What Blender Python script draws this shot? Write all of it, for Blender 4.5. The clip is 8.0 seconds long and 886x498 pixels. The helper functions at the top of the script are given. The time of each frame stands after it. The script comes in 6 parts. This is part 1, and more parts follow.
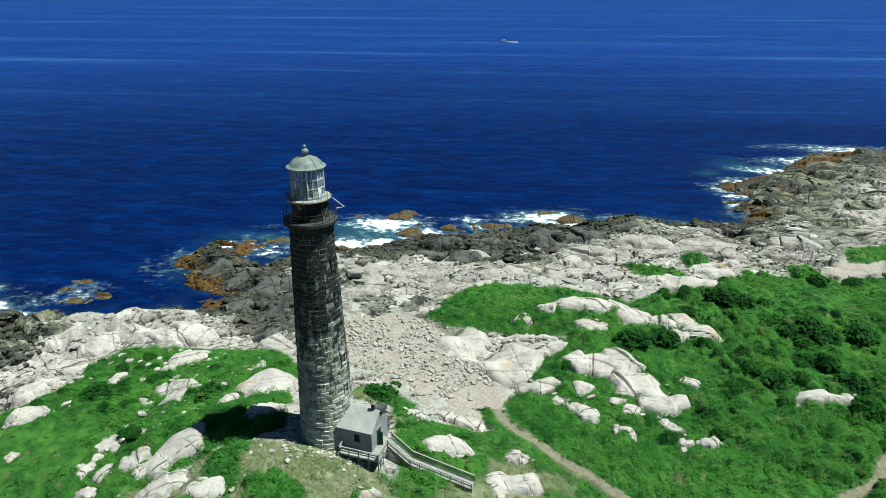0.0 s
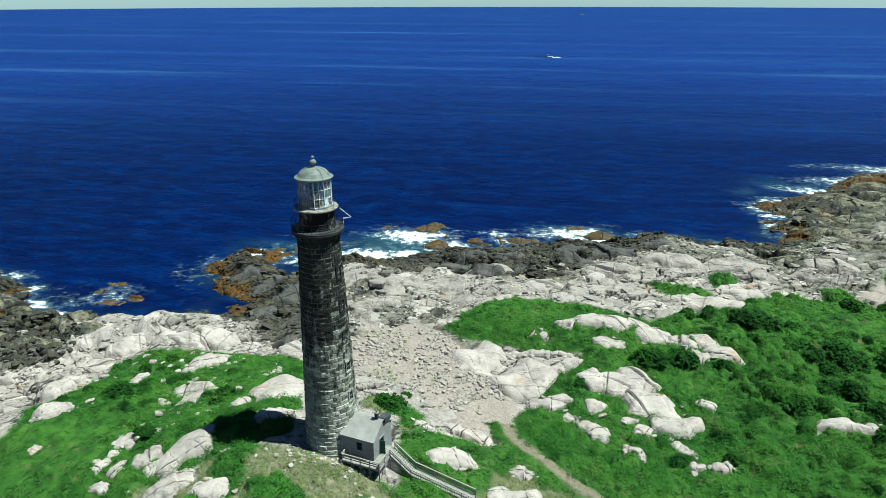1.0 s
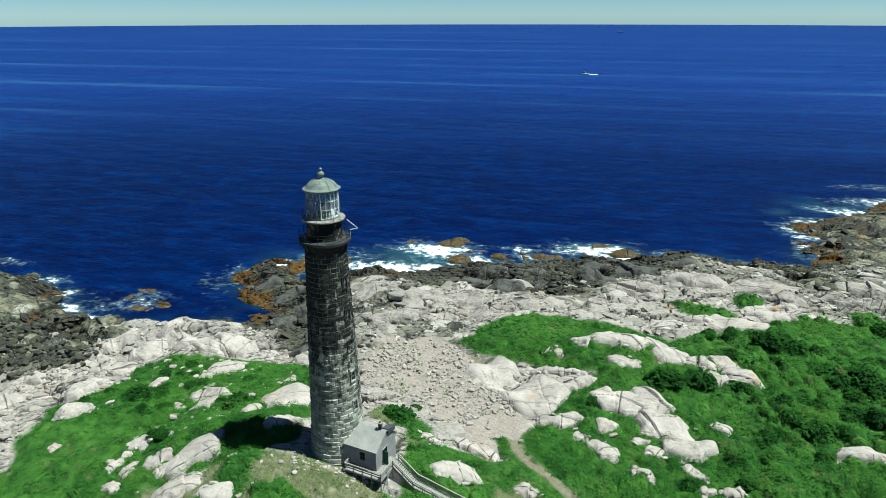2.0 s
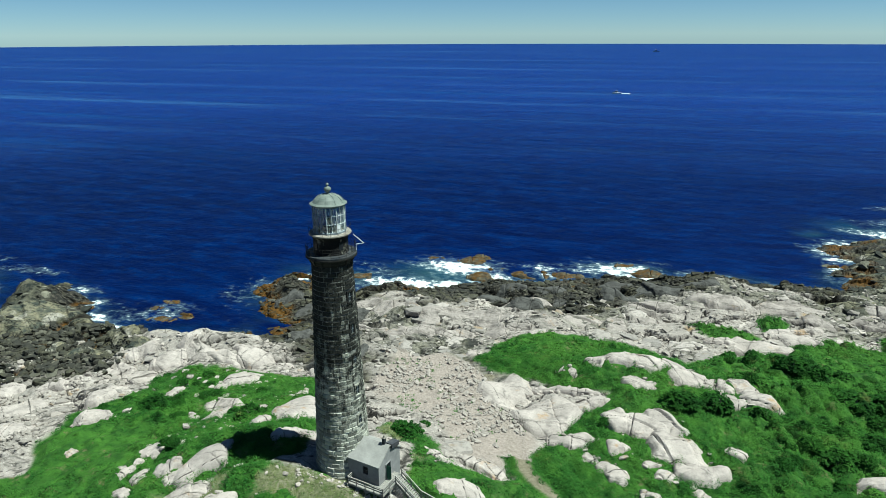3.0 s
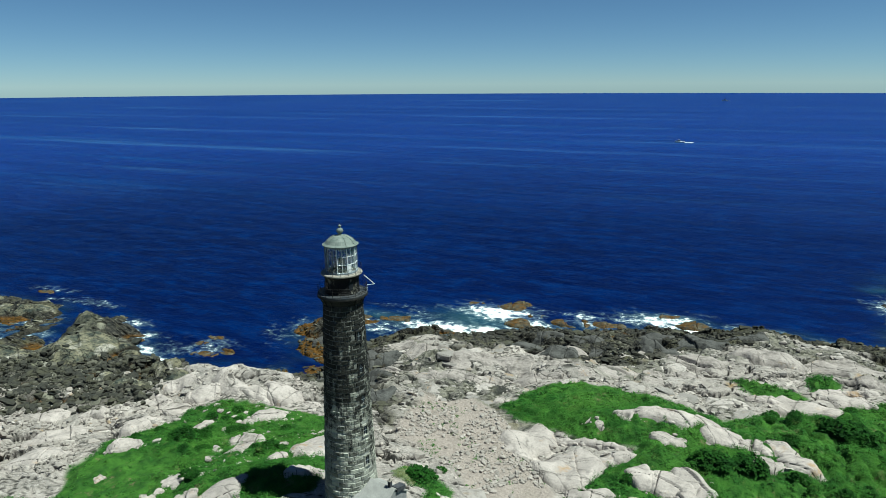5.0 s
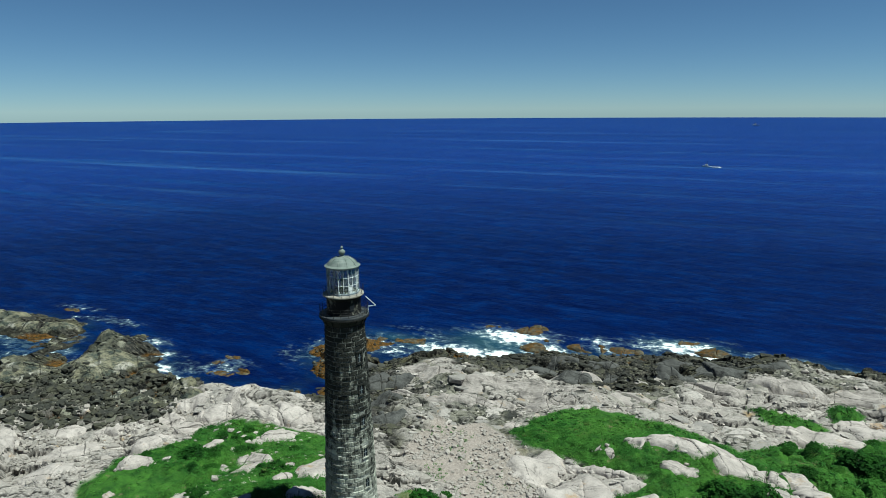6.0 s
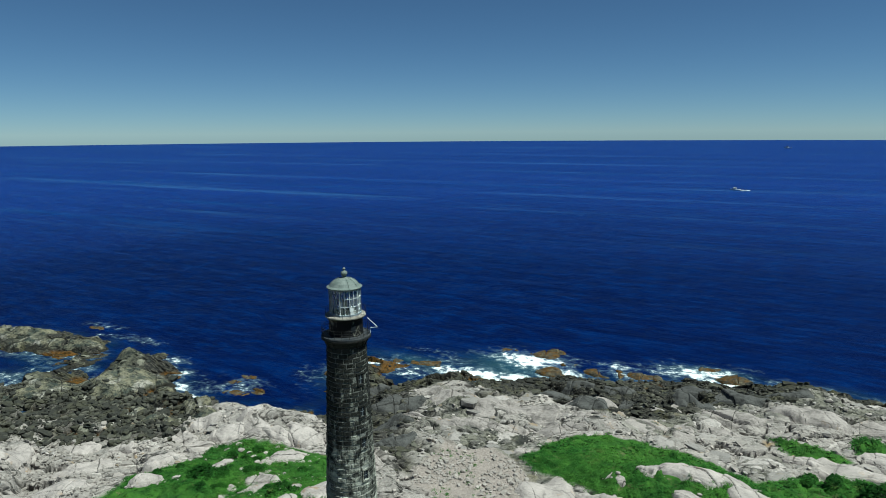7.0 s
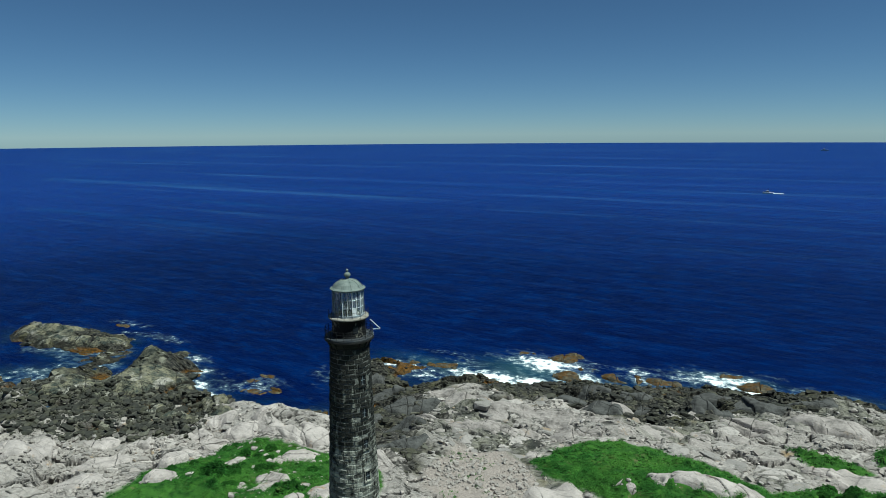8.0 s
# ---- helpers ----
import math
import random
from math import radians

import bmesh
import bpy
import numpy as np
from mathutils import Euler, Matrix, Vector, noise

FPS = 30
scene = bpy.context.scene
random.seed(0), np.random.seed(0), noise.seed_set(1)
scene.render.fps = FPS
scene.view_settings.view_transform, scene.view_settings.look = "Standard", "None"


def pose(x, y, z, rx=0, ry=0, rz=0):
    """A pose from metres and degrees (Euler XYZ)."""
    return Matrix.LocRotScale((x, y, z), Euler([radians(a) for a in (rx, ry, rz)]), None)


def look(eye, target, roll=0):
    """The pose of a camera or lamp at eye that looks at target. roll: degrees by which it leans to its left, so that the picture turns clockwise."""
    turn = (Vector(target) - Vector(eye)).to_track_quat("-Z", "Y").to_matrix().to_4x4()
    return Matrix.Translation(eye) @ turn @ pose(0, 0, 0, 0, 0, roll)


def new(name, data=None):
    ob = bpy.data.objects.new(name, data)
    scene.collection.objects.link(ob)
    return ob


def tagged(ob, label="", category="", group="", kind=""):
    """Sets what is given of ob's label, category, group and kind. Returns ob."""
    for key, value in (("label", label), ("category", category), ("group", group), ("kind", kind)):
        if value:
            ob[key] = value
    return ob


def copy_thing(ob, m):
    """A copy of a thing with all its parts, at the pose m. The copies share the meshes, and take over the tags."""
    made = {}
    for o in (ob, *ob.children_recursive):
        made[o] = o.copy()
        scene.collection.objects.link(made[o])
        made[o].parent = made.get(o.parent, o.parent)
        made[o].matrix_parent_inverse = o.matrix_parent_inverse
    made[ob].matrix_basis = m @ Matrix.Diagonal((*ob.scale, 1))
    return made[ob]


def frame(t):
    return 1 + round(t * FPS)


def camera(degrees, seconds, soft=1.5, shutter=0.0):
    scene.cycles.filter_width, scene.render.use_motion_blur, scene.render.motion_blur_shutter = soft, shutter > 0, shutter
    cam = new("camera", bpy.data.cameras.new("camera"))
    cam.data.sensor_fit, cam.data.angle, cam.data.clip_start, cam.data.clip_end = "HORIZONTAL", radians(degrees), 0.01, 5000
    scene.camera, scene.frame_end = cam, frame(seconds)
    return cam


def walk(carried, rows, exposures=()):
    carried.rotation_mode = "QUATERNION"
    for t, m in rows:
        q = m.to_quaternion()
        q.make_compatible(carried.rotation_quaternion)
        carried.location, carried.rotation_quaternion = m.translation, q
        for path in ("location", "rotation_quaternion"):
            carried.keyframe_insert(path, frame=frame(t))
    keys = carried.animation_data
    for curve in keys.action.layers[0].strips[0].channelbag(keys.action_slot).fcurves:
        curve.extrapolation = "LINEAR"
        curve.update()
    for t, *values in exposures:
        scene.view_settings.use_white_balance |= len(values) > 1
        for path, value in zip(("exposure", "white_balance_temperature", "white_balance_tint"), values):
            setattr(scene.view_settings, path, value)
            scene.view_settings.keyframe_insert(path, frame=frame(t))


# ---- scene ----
cam = camera(69.5, 8.0, soft=0.5)
PATH = [
    (0, (-0.978, -1.228, 66.533), (-1.219, 0.6, 65.76), -0.1),
    (0.5, (1.212, -1.227, 66.584), (0.907, 0.6, 65.83), -0.0),
    (1, (3.385, -1.163, 66.626), (3.015, 0.66, 65.892), -0.1),
    (1.5, (5.343, -1.095, 66.591), (4.914, 0.725, 65.879), -0.1),
    (3, (10.362, -0.476, 66.485), (9.779, 1.328, 65.848), -0.2),
    (3.5, (11.985, -0.161, 66.457), (11.352, 1.637, 65.853), -0.3),
    (4, (13.586, 0.197, 66.416), (12.903, 1.988, 65.847), -0.3),
    (4.5, (15.128, 0.561, 66.387), (14.397, 2.345, 65.853), -0.33),
    (4.7, (15.733, 0.735, 66.382), (14.983, 2.515, 65.862), -0.33),
    (6, (19.621, 2.02, 66.296), (18.762, 3.774, 65.869), -0.37),
    (6.5, (21.056, 2.591, 66.328), (20.156, 4.334, 65.937), -0.4),
    (7, (22.435, 3.316, 66.314), (21.495, 5.045, 65.955), -0.42),
    (7.5, (23.791, 4.129, 66.306), (22.813, 5.837, 65.955), -0.42),
    (8, (25.113, 4.949, 66.316), (24.096, 6.635, 65.964), -0.42),
]
# the clip's camera stops down as the bright sky comes into view
EXPOSURES = [(0, 1.2, 5850, -12), (1.5, 1.15, 5850, -11), (4, 1.0, 5900, -10), (6.5, 0.75, 5800, -9), (8, 0.6, 5700, -9)]
walk(cam, [(t, look(eye, target, roll)) for t, eye, target, roll in PATH], EXPOSURES)

# ---- daylight ----
SUN_TO = Vector((17.7, 1.7, 39.0)).normalized()
SUN_ELEVATION = math.asin(SUN_TO.z)
SUN_AZIMUTH = math.atan2(SUN_TO.x, SUN_TO.y)
world = bpy.data.worlds.new("sky")
scene.world = world
world.use_nodes = True
wn, wl = world.node_tree.nodes, world.node_tree.links
sky = wn.new("ShaderNodeTexSky")
sky.sky_type, sky.sun_disc = "NISHITA", False
sky.sun_elevation, sky.sun_rotation = SUN_ELEVATION, SUN_AZIMUTH
sky.altitude, sky.air_density, sky.dust_density, sky.ozone_density = 0, 0.58, 0.02, 6.5
wn["Background"].inputs["Strength"].default_value = 0.038
wl.new(sky.outputs["Color"], wn["Background"].inputs["Color"])
sun = new("sun", bpy.data.lights.new("sun", "SUN"))
sun.data.energy, sun.data.angle, sun.data.color = 5.0, radians(0.53), (1.0, 0.95, 0.88)
sun.matrix_world = look(SUN_TO * 200, (0, 0, 0))

# ---- materials ----


class Nodes:
    """A material with a Principled shader and short ways to wire it."""

    def __init__(self, name, roughness=0.8, metal=0.0, specular=0.1):
        self.m = bpy.data.materials.new(name)
        self.m.use_nodes = True
        self.t = self.m.node_tree
        self.b = self.t.nodes["Principled BSDF"]
        self.b.inputs["Roughness"].default_value = roughness
        self.b.inputs["Metallic"].default_value = metal
        self.b.inputs["Specular IOR Level"].default_value = specular
        self.place = self.t.nodes.new("ShaderNodeTexCoord").outputs["Object"]

    def plug(self, socket, value):
        if isinstance(value, bpy.types.NodeSocket):
            self.t.links.new(value, socket)
        elif isinstance(value, tuple) and len(value) == 3 and socket.type == "RGBA":
            socket.default_value = (*value, 1)
        else:
            socket.default_value = value

    def world_place(self):
        return self.t.nodes.new("ShaderNodeNewGeometry").outputs["Position"]

    def noise(self, scale, detail=4, rough=0.55, place=None, stretch=None, out="Fac"):
        n = self.t.nodes.new("ShaderNodeTexNoise")
        n.inputs["Scale"].default_value, n.inputs["Detail"].default_value, n.inputs["Roughness"].default_value = scale, detail, rough
        p = place or self.place
        if stretch:
            p = self.scaled(p, stretch)
        self.t.links.new(p, n.inputs["Vector"])
        return n.outputs[out]

    def cells(self, scale, place=None, feature="F1", out="Distance", stretch=None):
        n = self.t.nodes.new("ShaderNodeTexVoronoi")
        n.feature = feature
        n.inputs["Scale"].default_value = scale
        p = place or self.place
        if stretch:
            p = self.scaled(p, stretch)
        self.t.links.new(p, n.inputs["Vector"])
        return n.outputs[out]

    def scaled(self, p, stretch):
        k = self.t.nodes.new("ShaderNodeMapping")
        k.inputs["Scale"].default_value = stretch
        self.t.links.new(p, k.inputs["Vector"])
        return k.outputs["Vector"]

    def ramp(self, value, low, high, to0=0.0, to1=1.0):
        n = self.t.nodes.new("ShaderNodeMapRange")
        self.plug(n.inputs["Value"], value)
        for key, v in (("From Min", low), ("From Max", high), ("To Min", to0), ("To Max", to1)):
            n.inputs[key].default_value = v
        return n.outputs["Result"]

    def mix(self, f, a, b, how="MIX"):
        n = self.t.nodes.new("ShaderNodeMix")
        n.data_type, n.blend_type = "RGBA", how
        self.plug(n.inputs[0], f)
        self.plug(n.inputs[6], a)
        self.plug(n.inputs[7], b)
        return n.outputs[2]

    def math(self, how, a, b=0.0):
        n = self.t.nodes.new("ShaderNodeMath")
        n.operation = how
        self.plug(n.inputs[0], a)
        self.plug(n.inputs[1], b)
        return n.outputs[0]

    def mask(self, name):
        n = self.t.nodes.new("ShaderNodeAttribute")
        n.attribute_name = name
        return n.outputs["Fac"]

    def chance(self):
        return self.t.nodes.new("ShaderNodeObjectInfo").outputs["Random"]

    def island(self):
        return self.t.nodes.new("ShaderNodeNewGeometry").outputs["Random Per Island"]

    def colour(self, value):
        self.plug(self.b.inputs["Base Color"], value)
        return self

    def rough(self, value):
        self.plug(self.b.inputs["Roughness"], value)
        return self

    def bump(self, height, strength=0.5, distance=0.1):
        n = self.t.nodes.new("ShaderNodeBump")
        n.inputs["Strength"].default_value, n.inputs["Distance"].default_value = strength, distance
        self.t.links.new(height, n.inputs["Height"])
        self.t.links.new(n.outputs["Normal"], self.b.inputs["Normal"])
        return self


def joints(k, p):
    """Dark cracks of two sizes across bare rock."""
    q = k.t.nodes.new("ShaderNodeVectorMath")
    q.operation = "ADD"
    wob = k.t.nodes.new("ShaderNodeVectorMath")
    wob.operation = "SCALE"
    wob.inputs["Scale"].default_value = 1.6
    k.t.links.new(k.noise(0.45, 4, 0.6, place=p, out="Color"), wob.inputs[0])
    k.t.links.new(p, q.inputs[0])
    k.t.links.new(wob.outputs[0], q.inputs[1])
    wide = k.ramp(k.cells(0.26, q.outputs[0], "DISTANCE_TO_EDGE", stretch=(0.4, 1.25, 0.8)), 0.0, 0.03, 1, 0)
    wide = k.math("MULTIPLY", wide, k.ramp(k.noise(0.3, 3, place=p), 0.4, 0.56))
    fine = k.ramp(k.cells(0.85, q.outputs[0], "DISTANCE_TO_EDGE", stretch=(0.45, 1.35, 0.8)), 0.0, 0.04, 0.7, 0)
    fine = k.math("MULTIPLY", fine, k.ramp(k.noise(0.18, 3, place=p), 0.46, 0.62))
    return k.math("MAXIMUM", wide, fine)


def granite_colour(k):
    """Pale pinkish granite with lichen, stains and joints, at world size."""
    p = k.world_place()
    tone = k.mix(k.ramp(k.noise(0.22, 3, place=p), 0.35, 0.65), (0.322, 0.283, 0.256), (0.225, 0.2, 0.182))
    tone = k.mix(k.ramp(k.noise(1.3, 5, 0.65, place=p), 0.5, 0.72), tone, (0.415, 0.374, 0.348))
    tone = k.mix(k.ramp(k.noise(0.55, 6, 0.72, place=p), 0.53, 0.7, 0, 0.85), tone, (0.105, 0.1, 0.09))
    tone = k.mix(k.ramp(k.noise(0.16, 4, 0.6, place=p), 0.64, 0.74), tone, (0.2, 0.135, 0.065))
    tone = k.mix(k.ramp(k.noise(9, 4, 0.7, place=p), 0.4, 0.72, 0, 0.65), tone, (0.1, 0.094, 0.085))
    crack = k.math("MAXIMUM", k.math("MULTIPLY", joints(k, p), 0.6), k.ramp(k.mask("joint"), 0.25, 0.85))
    return k.mix(k.math("MULTIPLY", crack, 0.9), tone, (0.02, 0.019, 0.017)), p, crack


def make_granite(name, shade, stain, tint=(0.43, 0.378, 0.348)):
    """Bare granite, washed pale or weathered grey, near black along its open joints."""
    k = Nodes(name, 0.85)
    p = k.world_place()
    light = tuple(v * shade for v in tint)
    tone = k.mix(k.ramp(k.noise(0.3, 4, 0.6, place=p), 0.35, 0.65), light, tuple(v * 0.72 for v in light))
    tone = k.mix(k.ramp(k.noise(1.1, 6, 0.72, place=p), 0.5, 0.7, 0, 0.6), tone, tuple(v * 0.5 for v in light))
    tone = k.mix(k.ramp(k.noise(0.45, 6, 0.72, place=p), 0.62 - 0.12 * stain, 0.76 - 0.1 * stain, 0, 0.85), tone, tuple(v * 0.27 for v in light))
    tone = k.mix(k.ramp(k.noise(0.21, 5, 0.7, place=p), 0.61, 0.7, 0, 0.75), tone, tuple(v * w for v, w in zip(light, (0.72, 0.52, 0.27))))
    tone = k.mix(k.ramp(k.noise(5, 5, 0.75, place=p), 0.52, 0.72, 0, 0.5), tone, tuple(v * 0.3 for v in light))
    crack = k.math("MAXIMUM", k.math("MULTIPLY", joints(k, p), 0.5), k.ramp(k.mask("crack"), 0.42, 0.8))
    k.colour(k.mix(k.math("MULTIPLY", crack, 0.92), tone, (0.018, 0.017, 0.015)))
    return k.bump(k.math("SUBTRACT", k.noise(2.6, 8, 0.7, place=p), crack), 0.6, 0.2).m


def make_ground():
    k = Nodes("island_ground", 0.88)
    rock, p, crack = granite_colour(k)
    wet = k.mix(k.ramp(k.noise(0.5, 5, place=p), 0.35, 0.7), (0.006, 0.0065, 0.0065), (0.032, 0.03, 0.024))
    wet = k.mix(k.ramp(k.noise(1.7, 6, 0.75, place=p), 0.5, 0.68), wet, (0.12, 0.108, 0.085))
    wet = k.mix(k.ramp(k.mask("joint"), 0.2, 0.8, 0, 0.9), wet, (0.004, 0.004, 0.004))
    wet = k.mix(k.ramp(k.noise(0.2, 5, 0.65, place=p), 0.52, 0.66, 0, 0.8), wet, (0.075, 0.07, 0.04))
    grey = k.mix(k.ramp(k.noise(0.35, 6, 0.65, place=p), 0.42, 0.6), (0.12, 0.116, 0.085), (0.022, 0.025, 0.022))
    grey = k.mix(k.ramp(k.noise(0.13, 6, 0.7, place=p), 0.56, 0.7), grey, (0.27, 0.25, 0.22))
    grey = k.mix(k.ramp(k.noise(1.6, 6, 0.7, place=p), 0.54, 0.7, 0, 0.8), grey, (0.012, 0.013, 0.012))
    # the black zone just above the tide
    high = k.t.nodes.new("ShaderNodeSeparateXYZ")
    k.t.links.new(p, high.inputs[0])
    zone = k.math("ADD", high.outputs["Z"], k.ramp(k.noise(0.4, 5, 0.65, place=p), 0.3, 0.7, -1.2, 1.2))
    grey = k.mix(k.ramp(zone, 1.2, 2.2, 0.9, 0), grey, (0.009, 0.0095, 0.009))
    rock = k.mix(k.mask("grey"), rock, grey)
    rock = k.mix(k.mask("wet"), rock, wet)
    weed = k.mix(k.ramp(k.noise(1.2, 5, 0.7, place=p), 0.35, 0.65), (0.022, 0.017, 0.006), (0.11, 0.05, 0.008))
    rock = k.mix(k.mask("weed"), rock, weed)
    scree = k.mix(k.ramp(k.noise(2.2, 6, 0.7, place=p), 0.35, 0.7), (0.17, 0.143, 0.126), (0.3, 0.254, 0.226))
    rock = k.mix(k.mask("scree"), rock, scree)
    turf = k.mix(k.ramp(k.noise(0.4, 5, 0.65, place=p), 0.35, 0.65), (0.015, 0.047, 0.008), (0.043, 0.11, 0.015))
    turf = k.mix(k.ramp(k.noise(2.5, 5, 0.7, place=p), 0.55, 0.75), turf, (0.01, 0.036, 0.006))
    turf = k.mix(k.ramp(k.noise(0.3, 6, 0.72, place=p), 0.58, 0.68, 0, 0.8), turf, (0.12, 0.1, 0.055))
    dry = k.mix(k.ramp(k.noise(0.9, 6, 0.7, place=p), 0.35, 0.65), (0.085, 0.1, 0.048), (0.18, 0.165, 0.115))
    turf = k.mix(k.mask("dry"), turf, dry)
    ground = k.mix(k.mask("green"), rock, turf)
    trodden = k.mix(k.ramp(k.noise(1.5, 5, place=p), 0.3, 0.7), (0.1, 0.09, 0.06), (0.17, 0.15, 0.11))
    k.colour(k.mix(k.mask("path"), ground, trodden))
    k.rough(k.ramp(k.mask("wet"), 0, 1, 0.9, 0.55))
    bare = k.math("SUBTRACT", 1.0, k.math("MAXIMUM", k.mask("green"), k.mask("scree")))
    return k.bump(k.math("SUBTRACT", k.noise(2.2, 8, 0.72, place=p), k.math("MULTIPLY", crack, bare)), 0.75, 0.35).m


def make_sea():
    k = Nodes("sea_water", 0.4, specular=0.02)
    p = k.world_place()
    drift = k.noise(0.004, 6, 0.65, place=p, stretch=(0.3, 1.3, 1))
    slick_sheen = k.noise(0.014, 9, 0.75, place=p, stretch=(0.1, 1.5, 1))
    swirl = k.ramp(drift, 0.33, 0.67)
    # paler bluer tone offshore: sky reflection and haze put into the base colour
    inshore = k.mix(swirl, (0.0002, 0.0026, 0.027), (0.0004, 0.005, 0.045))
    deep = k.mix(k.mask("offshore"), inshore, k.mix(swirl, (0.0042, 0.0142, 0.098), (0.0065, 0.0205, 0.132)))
    # far slicks and wind lanes, their pale and dark reflections painted as colour
    deep = k.mix(k.math("MULTIPLY", k.ramp(slick_sheen, 0.54, 0.66, 0, 0.55), k.mask("offshore")), deep, (0.008, 0.052, 0.17))
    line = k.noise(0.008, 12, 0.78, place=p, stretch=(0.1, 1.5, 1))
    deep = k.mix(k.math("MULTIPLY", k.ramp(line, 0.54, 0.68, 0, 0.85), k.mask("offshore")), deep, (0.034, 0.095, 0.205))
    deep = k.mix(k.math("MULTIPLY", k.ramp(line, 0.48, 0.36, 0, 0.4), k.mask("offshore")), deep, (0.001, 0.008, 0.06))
    lane_sheen = k.noise(0.0013, 10, 0.78, place=p, stretch=(0.3, 2.0, 1))
    deep = k.mix(k.math("MULTIPLY", k.ramp(lane_sheen, 0.55, 0.66, 0, 0.2), k.mask("offshore")), deep, (0.03, 0.085, 0.17))
    patch = k.noise(0.03, 7, 0.72, place=p, stretch=(0.4, 1.3, 1))
    deep = k.mix(k.ramp(patch, 0.46, 0.68, 0, 0.45), deep, (0.0006, 0.0085, 0.058))
    # bright and dark faces of the chop, put into the colour
    chop_glint = k.noise(0.045, 9, 0.8, place=p, stretch=(0.3, 1.7, 1))
    deep = k.mix(k.ramp(chop_glint, 0.52, 0.66, 0, 0.55), deep, k.mix(k.mask("offshore"), (0.0012, 0.0125, 0.078), (0.011, 0.037, 0.165)))
    deep = k.mix(k.ramp(chop_glint, 0.47, 0.34, 0, 0.45), deep, k.mix(k.mask("offshore"), (0.0001, 0.0018, 0.018), (0.001, 0.0085, 0.06)))
    # wind ripples of every length, their glints and dark faces painted as colour
    ripple_glint = k.noise(0.13, 10, 0.8, place=p, stretch=(0.65, 1.4, 1))
    deep = k.mix(k.ramp(ripple_glint, 0.5, 0.64, 0, 0.85), deep, k.mix(k.mask("offshore"), (0.001, 0.014, 0.08), (0.003, 0.035, 0.16)))
    deep = k.mix(k.ramp(ripple_glint, 0.5, 0.36, 0, 0.5), deep, (0.0001, 0.0016, 0.014))
    shallow = k.mix(k.ramp(k.noise(0.12, 4, place=p), 0.35, 0.65), (0.008, 0.04, 0.055), (0.035, 0.075, 0.08))
    water = k.mix(k.mask("shallow"), deep, shallow)
    # thin milky froth below, white crests on top
    lace = k.noise(0.42, 9, 0.74, place=p, stretch=(0.9, 1.0, 1))
    body = k.math("ADD", k.mask("foam"), k.ramp(lace, 0.3, 0.7, -0.55, 0.55))
    near_shore = k.ramp(k.mask("foam"), 0.02, 0.14)
    milk = k.math("MULTIPLY", k.ramp(body, 0.15, 0.8, 0, 0.5), near_shore)
    crest = k.math("MULTIPLY", k.ramp(body, 0.5, 0.85), near_shore)
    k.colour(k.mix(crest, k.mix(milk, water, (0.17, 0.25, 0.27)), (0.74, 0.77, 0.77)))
    k.rough(k.ramp(crest, 0, 1, 0.38, 0.9))
    small = k.noise(0.55, 6, 0.65, place=p, stretch=(0.6, 1.3, 1))
    swell = k.noise(0.05, 4, 0.6, place=p, stretch=(0.5, 1.5, 1))
    return k.bump(k.math("ADD", small, k.math("MULTIPLY", swell, 3.0)), 0.65, 1.0).m


def make_leaf(name, dark, light, bright):
    k = Nodes(name, 0.7, specular=0.04)
    p = k.world_place()
    clump = k.math("ADD", k.ramp(k.noise(0.6, 5, 0.65, place=p), 0.34, 0.64), k.ramp(k.island(), 0, 1, -0.05, 0.05))
    tone = k.mix(clump, dark, light)
    tone = k.mix(k.ramp(k.noise(0.1, 4, 0.6, place=p), 0.46, 0.62, 0, 0.75), tone, bright)
    tone = k.mix(k.ramp(k.noise(0.24, 5, 0.7, place=p), 0.6, 0.7, 0, 0.6), tone, (0.1, 0.115, 0.035))
    return k.colour(tone).m


def make_stone(name, light, dark, mortar=False):
    k = Nodes(name, 0.85)
    p = k.world_place()
    z = k.t.nodes.new("ShaderNodeSeparateXYZ")
    k.t.links.new(p, z.inputs[0])
    streak = k.noise(1.1, 5, 0.65, place=p, stretch=(1.6, 1.6, 0.14))
    soot = k.math("ADD", k.ramp(z.outputs["Z"], 14, 33, -0.2, 0.86), k.ramp(streak, 0.3, 0.7, -0.35, 0.35))
    tone = k.mix(k.noise(2.5, 5, 0.7, place=p), light, dark)
    if not mortar:
        tone = k.mix(k.ramp(k.chance(), 0.35, 0.9, 0, 0.95), tone, tuple(v * 0.4 for v in dark))
        tone = k.mix(k.ramp(k.island(), 0.3, 1, 0, 0.3), tone, light)
    blotch = k.ramp(k.noise(0.9, 6, 0.72, place=p), 0.4, 0.62, -0.3, 0.3)
    tone = k.mix(k.ramp(k.math("ADD", soot, blotch), 0.1, 0.62, 0.0, 0.6 if mortar else 0.95), tone, (0.009, 0.0095, 0.009))
    k.colour(tone)
    return k.bump(k.noise(5, 7, 0.7, place=p), 0.9, 0.2).m


def make_plain(name, a, b, scale=2.0, roughness=0.7, metal=0.0, relief=0.25, stretch=None):
    """A painted, wooden or metal surface with worn patches and fine grain."""
    k = Nodes(name, roughness, metal)
    tone = k.mix(k.ramp(k.noise(scale, 6, 0.65, stretch=stretch), 0.36, 0.66), a, b)
    k.colour(k.mix(k.ramp(k.noise(scale * 9, 4, 0.7, stretch=stretch), 0.4, 0.8, 0, 0.4), tone, tuple(v * 0.55 for v in b)))
    return k.bump(k.noise(scale * 14, 5, 0.7, stretch=stretch), relief, 0.02).m


